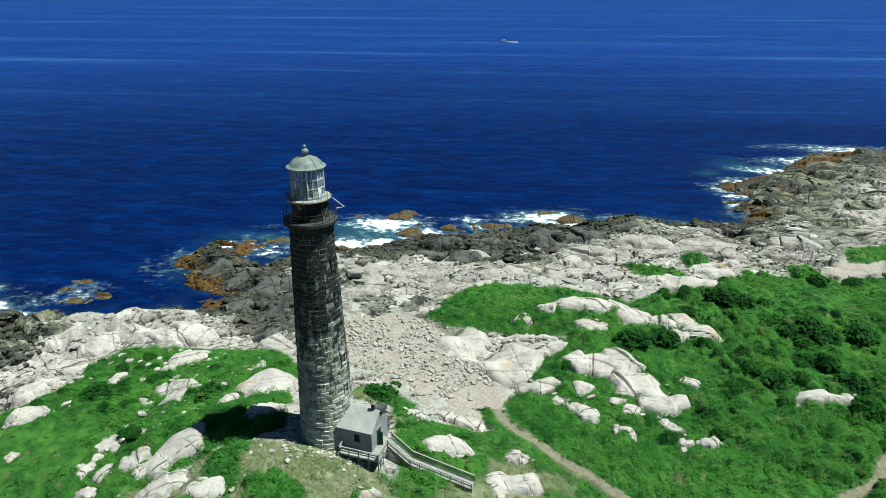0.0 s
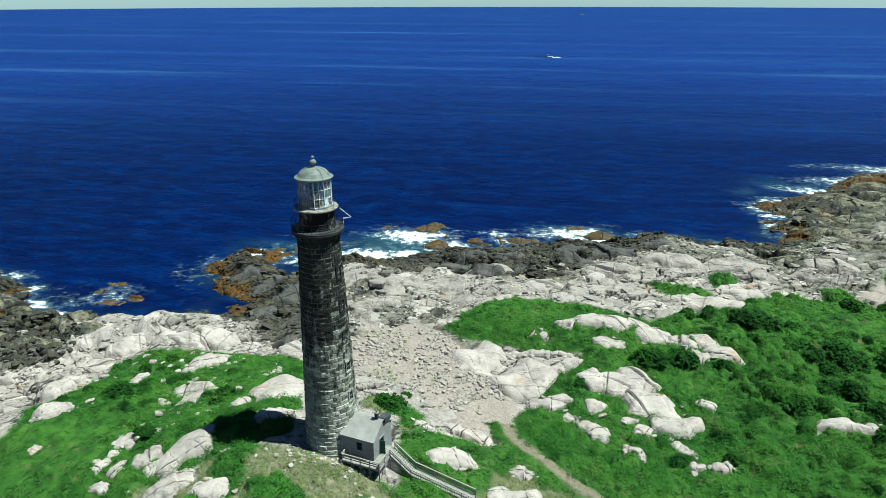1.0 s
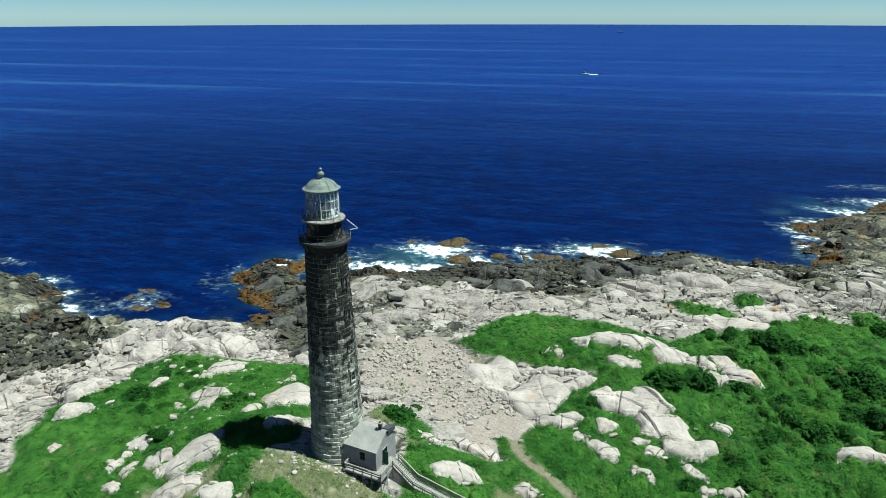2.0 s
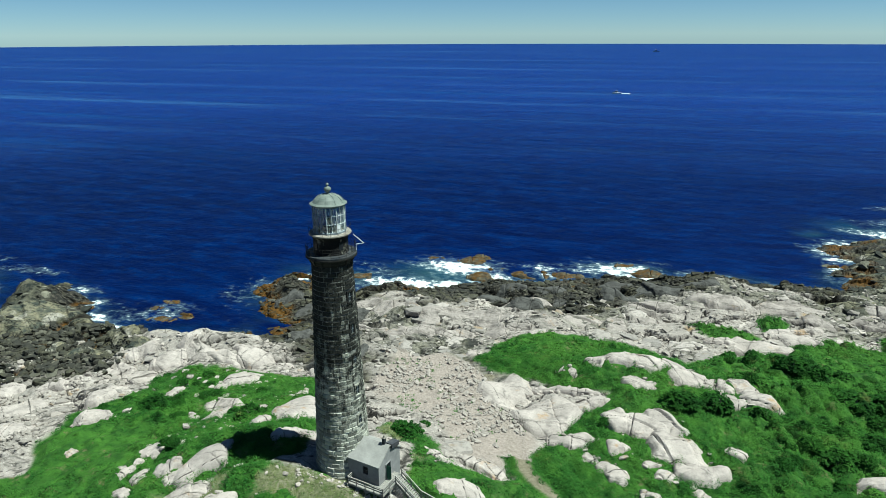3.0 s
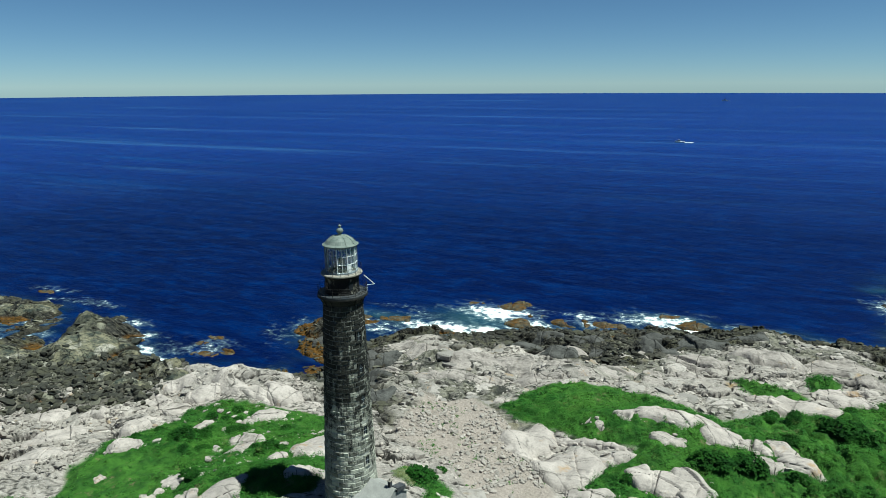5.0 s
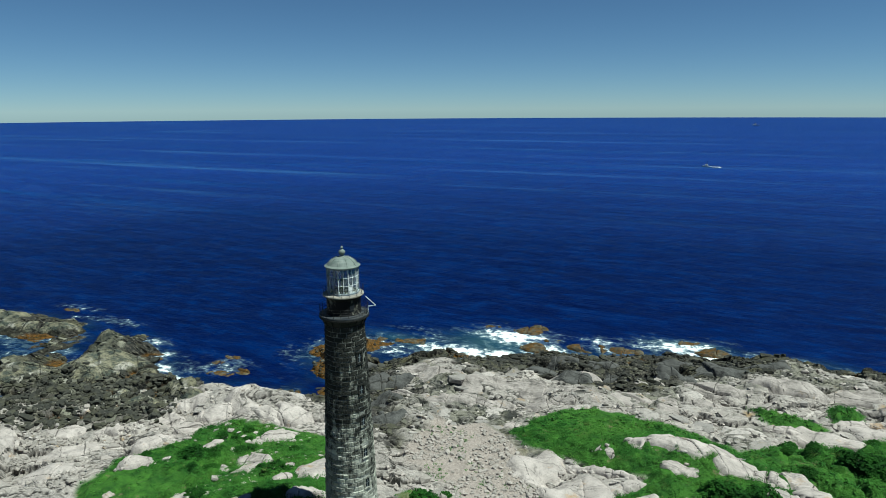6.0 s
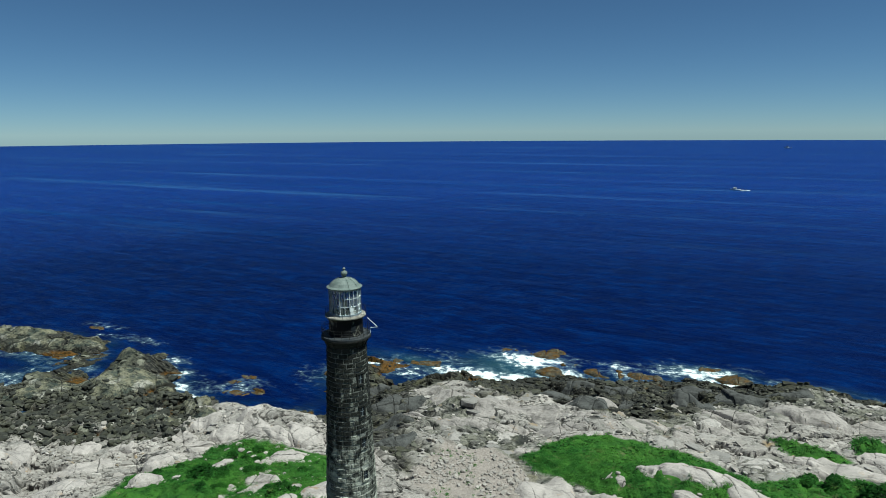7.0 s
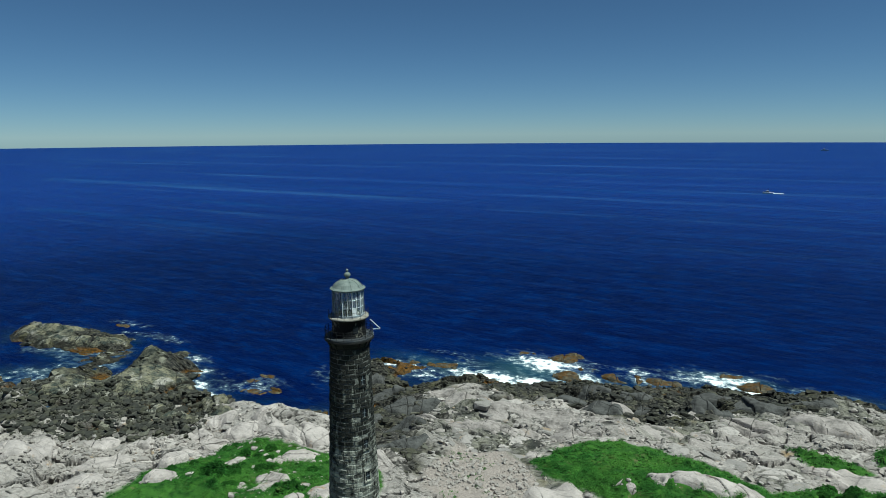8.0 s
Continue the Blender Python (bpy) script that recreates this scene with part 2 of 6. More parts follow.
def make_glass():
    k = Nodes("lantern_glass", 0.08)
    k.b.inputs["Transmission Weight"].default_value = 0.95
    k.b.inputs["IOR"].default_value = 1.3
    k.colour(k.mix(k.ramp(k.noise(1.2, 5, 0.7, stretch=(3, 3, 0.3)), 0.4, 0.7), (0.75, 0.82, 0.84), (0.35, 0.4, 0.42)))
    k.rough(k.ramp(k.noise(1.5, 5, stretch=(3, 3, 0.3)), 0.4, 0.7, 0.08, 0.4))
    return k.m


GRANITE = make_granite("washed_granite", 0.82, 0.4)
RIDGE_GRANITE = make_granite("ridge_granite", 0.82, 0.5)
LEDGE_GRANITE = make_granite("ledge_back_granite", 0.67, 1.0)
WET_LEDGE = make_granite("wet_ledge_rock", 0.2, 0.9, (0.4, 0.39, 0.37))
GROUND, SEA = make_ground(), make_sea()
LEAF = make_leaf("shrub_leaf", (0.013, 0.051, 0.009), (0.037, 0.108, 0.017), (0.054, 0.131, 0.02))
LEAF_DARK = make_leaf("bush_leaf", (0.005, 0.021, 0.004), (0.017, 0.058, 0.008), (0.022, 0.068, 0.009))
LEAF_DRY = make_leaf("dry_herb", (0.06, 0.09, 0.03), (0.11, 0.13, 0.05), (0.15, 0.15, 0.08))
STONE = make_stone("tower_stone", (0.5, 0.495, 0.42), (0.15, 0.155, 0.135))
MORTAR = make_stone("mortar", (0.4, 0.4, 0.36), (0.22, 0.22, 0.2), True)
IRON = make_plain("black_iron", (0.008, 0.0085, 0.0095), (0.025, 0.024, 0.022), 1.5, 0.6)
ZINC = make_plain("weathered_copper", (0.16, 0.18, 0.165), (0.09, 0.11, 0.1), 1.1, 0.55, relief=0.3)
DECK_METAL = make_plain("grey_deck_metal", (0.25, 0.232, 0.205), (0.12, 0.108, 0.09), 1.2, 0.7)
WHITE = make_plain("white_paint", (0.6, 0.62, 0.62), (0.42, 0.44, 0.44), 2.0, 0.5)
FRAME = make_plain("grey_frame_paint", (0.2, 0.23, 0.245), (0.11, 0.125, 0.14), 2.0, 0.5)
RENDER = make_plain("grey_render", (0.24, 0.235, 0.235), (0.17, 0.168, 0.17), 0.9, 0.85)
ROOFING = make_plain("pale_roof_felt", (0.27, 0.264, 0.25), (0.2, 0.196, 0.186), 0.8, 0.85)
TIMBER = make_plain("silvered_timber", (0.26, 0.25, 0.23), (0.15, 0.143, 0.13), 1.4, 0.85, stretch=(0.4, 4, 4))
DARK_PANE = make_plain("dark_pane", (0.012, 0.014, 0.018), (0.02, 0.022, 0.026), 1.0, 0.15, relief=0.02)
GREEN_PAINT = make_plain("green_door_paint", (0.02, 0.075, 0.05), (0.03, 0.09, 0.06), 2.0, 0.5)
SLATE = make_plain("dark_slate", (0.03, 0.033, 0.04), (0.06, 0.06, 0.065), 2.0, 0.7)
GLASS = make_glass()


# ---- shaping helpers ----
def hashed(i, j, seed):
    """A repeatable number from 0 to 1 for each square of a lattice."""
    n = (i.astype(np.int64) * 374761393 + j.astype(np.int64) * 668265263 + seed * 974634541) & 0x7FFFFFFF
    n = ((n ^ (n >> 13)) * 1274126177) & 0x7FFFFFFF
    n = ((n ^ (n >> 15)) * 2246822519) & 0x7FFFFFFF
    return ((n ^ (n >> 14)) & 0xFFFFF) / float(0xFFFFF)


def vnoise(x, y, scale, seed=0):
    x, y = x / scale, y / scale
    i, j = np.floor(x), np.floor(y)
    u, v = x - i, y - j
    u, v = u * u * u * (u * (u * 6 - 15) + 10), v * v * v * (v * (v * 6 - 15) + 10)
    a, b, c, d = hashed(i, j, seed), hashed(i + 1, j, seed), hashed(i, j + 1, seed), hashed(i + 1, j + 1, seed)
    return a + (b - a) * u + (c - a) * v + (a - b - c + d) * u * v


def fbm(x, y, scale, octaves=4, seed=0):
    """Cloudy noise round 0.5."""
    total, weight, size = 0.0, 0.0, 1.0
    for k in range(octaves):
        total, weight = total + size * vnoise(x + 17.3 * k, y - 9.1 * k, scale / 2 ** k, seed + k), weight + size
        size *= 0.5
    return total / weight


def blocks(x, y, scale, seed, stretch=1.5, turn=0.25):
    """Relief of jointed rock: tilted blocks about scale metres wide with open joints between them."""
    c, s = math.cos(turn), math.sin(turn)
    u, v = (x * c + y * s) / (scale * stretch), (-x * s + y * c) / scale
    i0, j0 = np.floor(u), np.floor(v)
    f1, f2 = np.full(x.shape, 9.0), np.full(x.shape, 9.0)
    h1, h2 = np.zeros(x.shape), np.zeros(x.shape)
    for di in (-1, 0, 1):
        for dj in (-1, 0, 1):
            i, j = i0 + di, j0 + dj
            du, dv = u - i - hashed(i, j, seed), v - j - hashed(i, j, seed + 1)
            dist = np.maximum(np.abs(du), np.abs(dv)) * 0.6 + np.sqrt(du * du + dv * dv) * 0.4
            z = (hashed(i, j, seed + 2) - 0.5) * 0.45 + (hashed(i, j, seed + 3) - 0.5) * 0.6 * du * stretch + (hashed(i, j, seed + 4) - 0.35) * 0.7 * dv
            nearer, second = dist < f1, (dist >= f1) & (dist < f2)
            h2 = np.where(nearer, h1, np.where(second, z, h2))
            f2 = np.where(nearer, f1, np.minimum(f2, dist))
            h1 = np.where(nearer, z, h1)
            f1 = np.where(nearer, dist, f1)
    # the step from block to block is spread over less than a metre
    side = step(f2 - f1, 0, min(0.55, 0.85 / scale))
    height = (h1 + h2) / 2 * (1 - side) + h1 * side
    joint = np.clip(1 - (f2 - f1) / min(0.3, 0.4 / scale), 0, 1)
    return scale * (height - 0.15 * joint - 0.06 * np.clip(1 - (f2 - f1) / 0.5, 0, 1) ** 2), step(0.26 - (f2 - f1) * scale, 0, 0.22)


def step(v, low, high):
    f = np.clip((v - low) / (high - low), 0, 1)
    return f * f * (3 - 2 * f)


def ring_distance(ring, x, y):
    """Metres inside a closed outline; negative outside it."""
    ring = np.array(ring, dtype=float)
    best, inside = np.full(x.shape, 1e9), np.zeros(x.shape, bool)
    for (ax, ay), (bx, by) in zip(ring, np.roll(ring, -1, axis=0)):
        ux, uy = bx - ax, by - ay
        f = np.clip(((x - ax) * ux + (y - ay) * uy) / (ux * ux + uy * uy), 0, 1)
        best = np.minimum(best, (x - ax - f * ux) ** 2 + (y - ay - f * uy) ** 2)
        if by != ay:
            inside ^= ((ay > y) != (by > y)) & (x < ax + (y - ay) * ux / uy)
    return np.where(inside, 1, -1) * np.sqrt(best)


def line_distance(line, x, y):
    best = np.full(x.shape, 1e9)
    for (ax, ay), (bx, by) in zip(line, line[1:]):
        ux, uy = bx - ax, by - ay
        f = np.clip(((x - ax) * ux + (y - ay) * uy) / (ux * ux + uy * uy), 0, 1)
        best = np.minimum(best, (x - ax - f * ux) ** 2 + (y - ay - f * uy) ** 2)
    return np.sqrt(best)


def spaced(*stretches):
    """Grid lines from stretches of (start, end, step)."""
    marks = []
    for a, b, s in stretches:
        marks.extend(np.linspace(a, b, max(int(round((b - a) / s)), 1), endpoint=False))
    return np.array(marks + [stretches[-1][1]])


def sheet_mesh(name, x, y, z, masks, material, smooth=False):
    """A mesh from a grid of places, with masks as attributes for its material."""
    rows, cols = x.shape
    k = np.arange(rows * cols).reshape(rows, cols)
    quads = np.stack([k[:-1, :-1], k[:-1, 1:], k[1:, 1:], k[1:, :-1]], -1).reshape(-1, 4)
    me = bpy.data.meshes.new(name)
    me.vertices.add(rows * cols)
    me.vertices.foreach_set("co", np.stack([x, y, z], -1).astype(np.float32).ravel())
    me.loops.add(quads.size)
    me.loops.foreach_set("vertex_index", quads.ravel().astype(np.int32))
    me.polygons.add(len(quads))
    me.polygons.foreach_set("loop_start", np.arange(0, quads.size, 4, dtype=np.int32))
    me.polygons.foreach_set("use_smooth", np.full(len(quads), smooth))
    me.update(calc_edges=True)
    for key, values in masks.items():
        me.attributes.new(key, "FLOAT", "POINT").data.foreach_set("value", np.asarray(values, dtype=np.float32).ravel())
    me.materials.append(material)
    return me


def raw_mesh(name, verts, faces, material, smooth=False):
    me = bpy.data.meshes.new(name)
    me.from_pydata([tuple(map(float, v)) for v in verts], [], [tuple(map(int, f)) for f in faces])
    if smooth:
        me.polygons.foreach_set("use_smooth", np.ones(len(me.polygons), bool))
    me.update()
    me.materials.append(material)
    return me


def quads_mesh(name, corners, material):
    """Loose four-cornered faces (n x 4 x 3) as one mesh."""
    n = len(corners)
    me = bpy.data.meshes.new(name)
    me.vertices.add(n * 4)
    me.vertices.foreach_set("co", np.asarray(corners, dtype=np.float32).ravel())
    me.loops.add(n * 4)
    me.loops.foreach_set("vertex_index", np.arange(n * 4, dtype=np.int32))
    me.polygons.add(n)
    me.polygons.foreach_set("loop_start", np.arange(0, n * 4, 4, dtype=np.int32))
    me.polygons.foreach_set("use_smooth", np.zeros(n, bool))
    me.update(calc_edges=True)
    me.materials.append(material)
    return me


def part(name, bm, material, parent, label=""):
    """Link a bmesh, or a ready mesh, as one object under a thing or a part."""
    me = bm
    if isinstance(bm, bmesh.types.BMesh):
        me = bpy.data.meshes.new(name)
        bm.to_mesh(me)
        bm.free()
        if material:
            me.materials.append(material)
    ob = new(name, me)
    ob.parent = parent
    if parent and parent.type == "MESH":
        ob.matrix_parent_inverse = parent.matrix_world.inverted()
    return tagged(ob, label)


def bar(bm, a, b, wide, high=None, bevel=0.0):
    """A squared bar from a to b."""
    a, b = Vector(a), Vector(b)
    high = high or wide
    way = b - a
    m = way.to_track_quat("Y", "Z").to_matrix().to_4x4()
    m.translation = (a + b) / 2
    made = bmesh.ops.create_cube(bm, size=1, matrix=m @ Matrix.Diagonal((wide, way.length, high, 1)))
    if bevel:
        edges = {e for v in made["verts"] for e in v.link_edges}
        bmesh.ops.bevel(bm, geom=list(edges), offset=bevel, segments=1, affect="EDGES")
    return bm


def box(bm, centre, size, turn=0.0, bevel=0.0):
    m = Matrix.Translation(centre) @ Matrix.Rotation(turn, 4, "Z") @ Matrix.Diagonal((*size, 1))
    made = bmesh.ops.create_cube(bm, size=1, matrix=m)
    if bevel:
        edges = {e for v in made["verts"] for e in v.link_edges}
        bmesh.ops.bevel(bm, geom=list(edges), offset=bevel, segments=2, affect="EDGES")
    return bm


def rod(bm, a, b, r, sides=8, r2=None):
    a, b = Vector(a), Vector(b)
    way = b - a
    m = way.to_track_quat("Z", "Y").to_matrix().to_4x4()
    m.translation = (a + b) / 2
    bmesh.ops.create_cone(bm, cap_ends=True, segments=sides, radius1=r, radius2=r if r2 is None else r2, depth=way.length, matrix=m)
    return bm


def turned(profile, sides=48, centre=(0, 0)):
    """A lathe form from (radius, height) pairs."""
    bm = bmesh.new()
    rings = []
    for r, z in profile:
        if r < 1e-4:
            rings.append([bm.verts.new((centre[0], centre[1], z))])
        else:
            rings.append([bm.verts.new((centre[0] + r * math.cos(2 * math.pi * k / sides), centre[1] + r * math.sin(2 * math.pi * k / sides), z)) for k in range(sides)])
    for lo, hi in zip(rings, rings[1:]):
        for k in range(sides):
            q = [lo[k % len(lo)], lo[(k + 1) % len(lo)], hi[(k + 1) % len(hi)], hi[k % len(hi)]]
            q = [v for n, v in enumerate(q) if v not in q[:n]]
            if len(q) > 2:
                bm.faces.new(q)
    bmesh.ops.recalc_face_normals(bm, faces=bm.faces)
    return bm


def hoop(radius, z, thick, sides=48, centre=(0, 0)):
    bm = bmesh.new()
    for k in range(sides):
        a, b = 2 * math.pi * k / sides, 2 * math.pi * (k + 1) / sides
        rod(bm, (centre[0] + radius * math.cos(a), centre[1] + radius * math.sin(a), z), (centre[0] + radius * math.cos(b), centre[1] + radius * math.sin(b), z), thick, 6)
    return bm


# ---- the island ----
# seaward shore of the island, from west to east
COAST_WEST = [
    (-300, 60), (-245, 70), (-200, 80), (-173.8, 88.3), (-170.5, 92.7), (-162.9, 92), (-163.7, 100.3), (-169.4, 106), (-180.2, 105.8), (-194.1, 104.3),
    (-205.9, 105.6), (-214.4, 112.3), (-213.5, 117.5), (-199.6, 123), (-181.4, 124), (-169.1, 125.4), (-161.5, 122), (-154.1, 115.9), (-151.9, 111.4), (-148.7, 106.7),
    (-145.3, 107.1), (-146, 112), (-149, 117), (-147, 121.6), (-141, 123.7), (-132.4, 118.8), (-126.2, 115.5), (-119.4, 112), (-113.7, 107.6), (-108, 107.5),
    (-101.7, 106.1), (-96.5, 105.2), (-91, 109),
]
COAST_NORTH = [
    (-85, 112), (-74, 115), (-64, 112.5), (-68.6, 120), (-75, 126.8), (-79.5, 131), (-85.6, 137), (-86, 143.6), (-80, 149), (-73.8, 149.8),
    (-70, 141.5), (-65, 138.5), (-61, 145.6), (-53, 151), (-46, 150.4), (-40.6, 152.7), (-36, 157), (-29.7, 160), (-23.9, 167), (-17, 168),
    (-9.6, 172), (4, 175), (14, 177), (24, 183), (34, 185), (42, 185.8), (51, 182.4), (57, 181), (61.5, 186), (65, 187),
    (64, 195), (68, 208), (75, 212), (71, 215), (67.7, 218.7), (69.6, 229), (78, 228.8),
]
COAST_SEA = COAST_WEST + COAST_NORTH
# the rest of the shore, round behind
COAST_BACK = [
    (84, 236), (89, 242), (97.5, 249), (102.6, 258), (111, 263), (116.7, 273), (125.6, 279), (139.6, 281), (160, 282), (230, 270), (300, 200), (330, 0),
    (250, -150), (0, -220), (-200, -150), (-310, -40),
]
# broad hills and hollows: x, y, height, half-widths along x and y
SWELLS = [
    (-31, 63, 7.5, 22, 18), (14, 105, 2.2, 16, 12), (-125, 84, -3.4, 36, 18), (-136, 113, 4.6, 8, 6), (-50, 117, 0.2, 13, 11),
    (-195, 114, 0.9, 16, 5), (-160, 108, -2.2, 14, 10), (-90, 99, 2.0, 16, 9), (-40, 131, 1.0, 14, 9), (100, 60, 2.0, 50, 60), (40, 40, -2, 50, 30),
    (28, 160, 1.2, 14, 10), (-8, 59, 1.3, 8, 6), (-70, 98, 3.6, 13, 6), (-95, 102, 1.6, 7, 4), (-97, 71, -2.0, 10, 8),
    (-12, 131, 1.8, 14, 8), (8, 111, 1.4, 12, 5), (-78, 79, 1.3, 7, 6),
]


# plan outlines of ground cover
MEADOW_EAST = [
    (-18.5, 109.3), (-15.9, 117.5), (-11.6, 122.7), (-5.7, 126.4), (4.2, 126), (10.3, 125.4), (16, 122.6), (21.5, 120.4), (29, 125),
    (39, 128.6), (43.7, 134.7), (50.3, 138.7), (58.3, 137.4), (62, 145), (66, 142), (68.6, 136), (80, 139), (150, 150), (170, 60),
    (120, -60), (20, -60), (16, 63), (14.1, 65.5), (6.7, 73), (3.6, 74), (-1.9, 78.5), (-2.5, 82.4), (-0.8, 86.2), (5.3, 97),
    (6.9, 101.3), (-1.9, 103.7), (-8.8, 104.2), (-13.4, 106.7),
]
MEADOW_NORTH = [(79, 156), (90, 161), (150, 180), (150, 150), (85, 149.4), (76, 148.4)]
STRIP_A = [(20.9, 139.9), (26.9, 141.3), (35.4, 139), (37.3, 136), (27.1, 134.2)]
STRIP_B = [(37.4, 146.8), (44.8, 149.3), (43.4, 141.9), (36.7, 139.1)]
SLOPE = [
    (-25.4, 83.4), (-20.3, 81.5), (-12.9, 74.2), (-6.2, 73.3), (-2.7, 76.5), (2.7, 72), (11.9, 65.1), (20, 50), (0, 30), (-14, 55), (-16, 64.7),
    (-19, 75.5), (-24.7, 76),
]
MEADOW_WEST = [
    (-74, 56), (-77, 60.7), (-77.7, 64.5), (-80.5, 71.1), (-77.4, 74.4), (-75.2, 77.4), (-73.8, 80.4), (-75.6, 84.6), (-73.4, 88.2),
    (-71.2, 90.2), (-67.6, 90.8), (-65.2, 92.4), (-61.6, 92.3), (-57, 92.2), (-53.3, 93.1), (-49.3, 93.8), (-45.4, 94.4), (-41.8, 92),
    (-37.8, 87.4), (-33, 72), (-29.5, 64.5), (-36, 61.5), (-40, 59.4), (-42, 56), (-44, 48), (-55, 20), (-100, 15), (-86, 48),
]
DRY_KNOLL = [(-40.5, 59.4), (-36.5, 61), (-28.5, 63), (-20, 63), (-15, 58), (-8, 45), (-20, 10), (-50, 10), (-50, 54), (-40, 56)]
SCREE_BANK = [
    (-35, 107.9), (-25.6, 111.6), (-16.6, 105.7), (-12.8, 101.4), (-7.3, 92.5), (-2.7, 86.4), (-2.7, 77.9), (-7.3, 76.9), (-11.9, 78.9),
    (-18.2, 84.5), (-27, 89.4), (-32, 90.7), (-36, 98),
]
GRAVEL_EAST = [(68.7, 142.4), (71.7, 138), (82.4, 144.1), (85.4, 150.4), (77.7, 152.1)]
COBBLE_COVE = [(-170, 68), (-150, 88), (-130, 98), (-103, 107), (-92, 96), (-88, 86), (-104, 78), (-120, 70), (-136, 66)]
DARK_BASIN = [(-84, 139), (-70, 119), (-60, 108), (-52, 99), (-42, 96.5), (-35, 96), (-39, 105), (-45, 121), (-57, 129), (-66, 136)]
DARK_BELT = [(-36, 160), (-31, 143), (-21.5, 142.5), (-9.7, 134), (-1.7, 139), (7.5, 146), (13.4, 154), (22, 159), (30, 167), (36, 190), (0, 182)]
FOOTPATH = [(-14.2, 104.5), (-15, 97), (-7.4, 87.2), (-3.1, 77.8), (3.6, 72.9), (8.1, 69.3), (13, 65.2), (24, 55)]
FARM_TRACK = [(60, 83), (49.6, 74.2), (42.8, 69.1), (30, 58)]
# outcrops in the turf: x, y, length, width, bearing of the long side in degrees
OUTCROPS_WEST = [
    (-57.9, 88.3, 7.0, 4.0, 38), (-66.2, 79.3, 4.8, 2.1, 74), (-54.7, 78.1, 5.2, 3.6, 25), (-52.6, 74.9, 4.5, 2.2, 100), (-38.3, 77.0, 10.5, 6.3, 62),
    (-34.1, 67.0, 5.2, 1.9, 37), (-55.6, 62.8, 3.3, 3.0, 21), (-74.0, 69.4, 5.8, 3.2, 36), (-56.0, 60.1, 1.5, 1.3, 63), (-55.8, 57.8, 2.7, 1.2, 88),
    (-53.1, 57.3, 2.6, 1.4, 79),
]
OUTCROPS_KNOLL = [
    (-49.7, 58.8, 3.0, 3.2, 45), (-45.9, 57.6, 4.0, 2.6, 41), (-43.5, 59.6, 5.8, 4.4, 43), (-42.7, 54.1, 5.5, 3.1, 29), (-36.5, 53.3, 4.4, 3.4, 42),
    (-69.2, 60.7, 1.7, 1.3, 80), (-53.2, 54.2, 2.5, 1.4, 173), (-41.1, 69.9, 3.6, 1.6, 80), (-46.4, 77.5, 1.8, 1.6, 29), (-43.7, 85.8, 2.6, 1.6, 95),
]
OUTCROPS_RIDGE = [
    (4.5, 109.8, 3.6, 2.6, 171), (9.0, 110.4, 6.0, 5.4, 29), (13.4, 111.7, 5.4, 5.6, 158), (18.4, 112.9, 6.2, 3.6, 170), (20.5, 108.9, 6.2, 3.6, 20),
    (12.7, 104.3, 5.0, 2.4, 165), (24.6, 109.0, 2.0, 2.2, 3), (27.0, 109.2, 2.4, 2.2, 165), (30.3, 110.4, 4.9, 3.2, 164), (27.3, 105.0, 5.0, 3.0, 170),
    (32.7, 106.5, 5.5, 4.2, 170), (0.0, 106.0, 3.2, 1.5, 165),
]
OUTCROPS_EAST = [
    (9.9, 93.6, 3.6, 4.4, 27), (13.6, 93.2, 5.2, 4.6, 178), (17.0, 94.0, 5.8, 4.6, 149), (17.4, 89.6, 6.4, 5.0, 121), (20.9, 88.3, 6.2, 4.6, 118),
    (22.4, 84.7, 6.2, 4.2, 32), (3.2, 87.3, 7.1, 2.6, 16), (6.2, 83.8, 2.5, 1.3, 133), (10.2, 87.1, 3.4, 3.0, 32), (9.7, 81.8, 4.4, 2.5, 131),
    (15.3, 85.1, 2.5, 1.7, 21), (17.3, 82.5, 2.5, 2.1, 169), (15.4, 77.4, 3.6, 1.4, 157), (22.6, 79.7, 3.8, 1.5, 148), (23.9, 76.4, 2.2, 1.2, 5),
    (27.3, 76.9, 2.3, 2.0, 31), (27.3, 90.4, 2.8, 2.0, 167), (47.0, 88.0, 7.9, 2.8, 4),
]
OUTCROPS_MIDDLE = [
    (-10.4, 99.0, 9.6, 6.6, 45), (-2.0, 94.6, 10.8, 8.2, 30), (4.3, 97.4, 7.6, 2.4, 31), (0.4, 101.4, 11.0, 1.3, 172), (0.0, 69.5, 3.3, 1.6, 12),
    (-9.1, 67.4, 6.6, 2.9, 33), (-8.3, 76.0, 6.4, 2.2, 165), (-0.3, 63.9, 6.2, 3.8, 27), (-14.5, 73.9, 3.4, 1.6, 160), (36.2, 131.4, 10.6, 5.5, 166),
    (43.8, 137.2, 7.0, 5.2, 24), (29.3, 132.9, 7.3, 2.4, 0), (44.2, 141.6, 10.6, 1.8, 16), (-20.0, 112.2, 2.0, 2.2, 13), (-24.2, 82.4, 5.6, 1.6, 145),
    (-17.6, 56.3, 2.4, 1.5, 36),
]
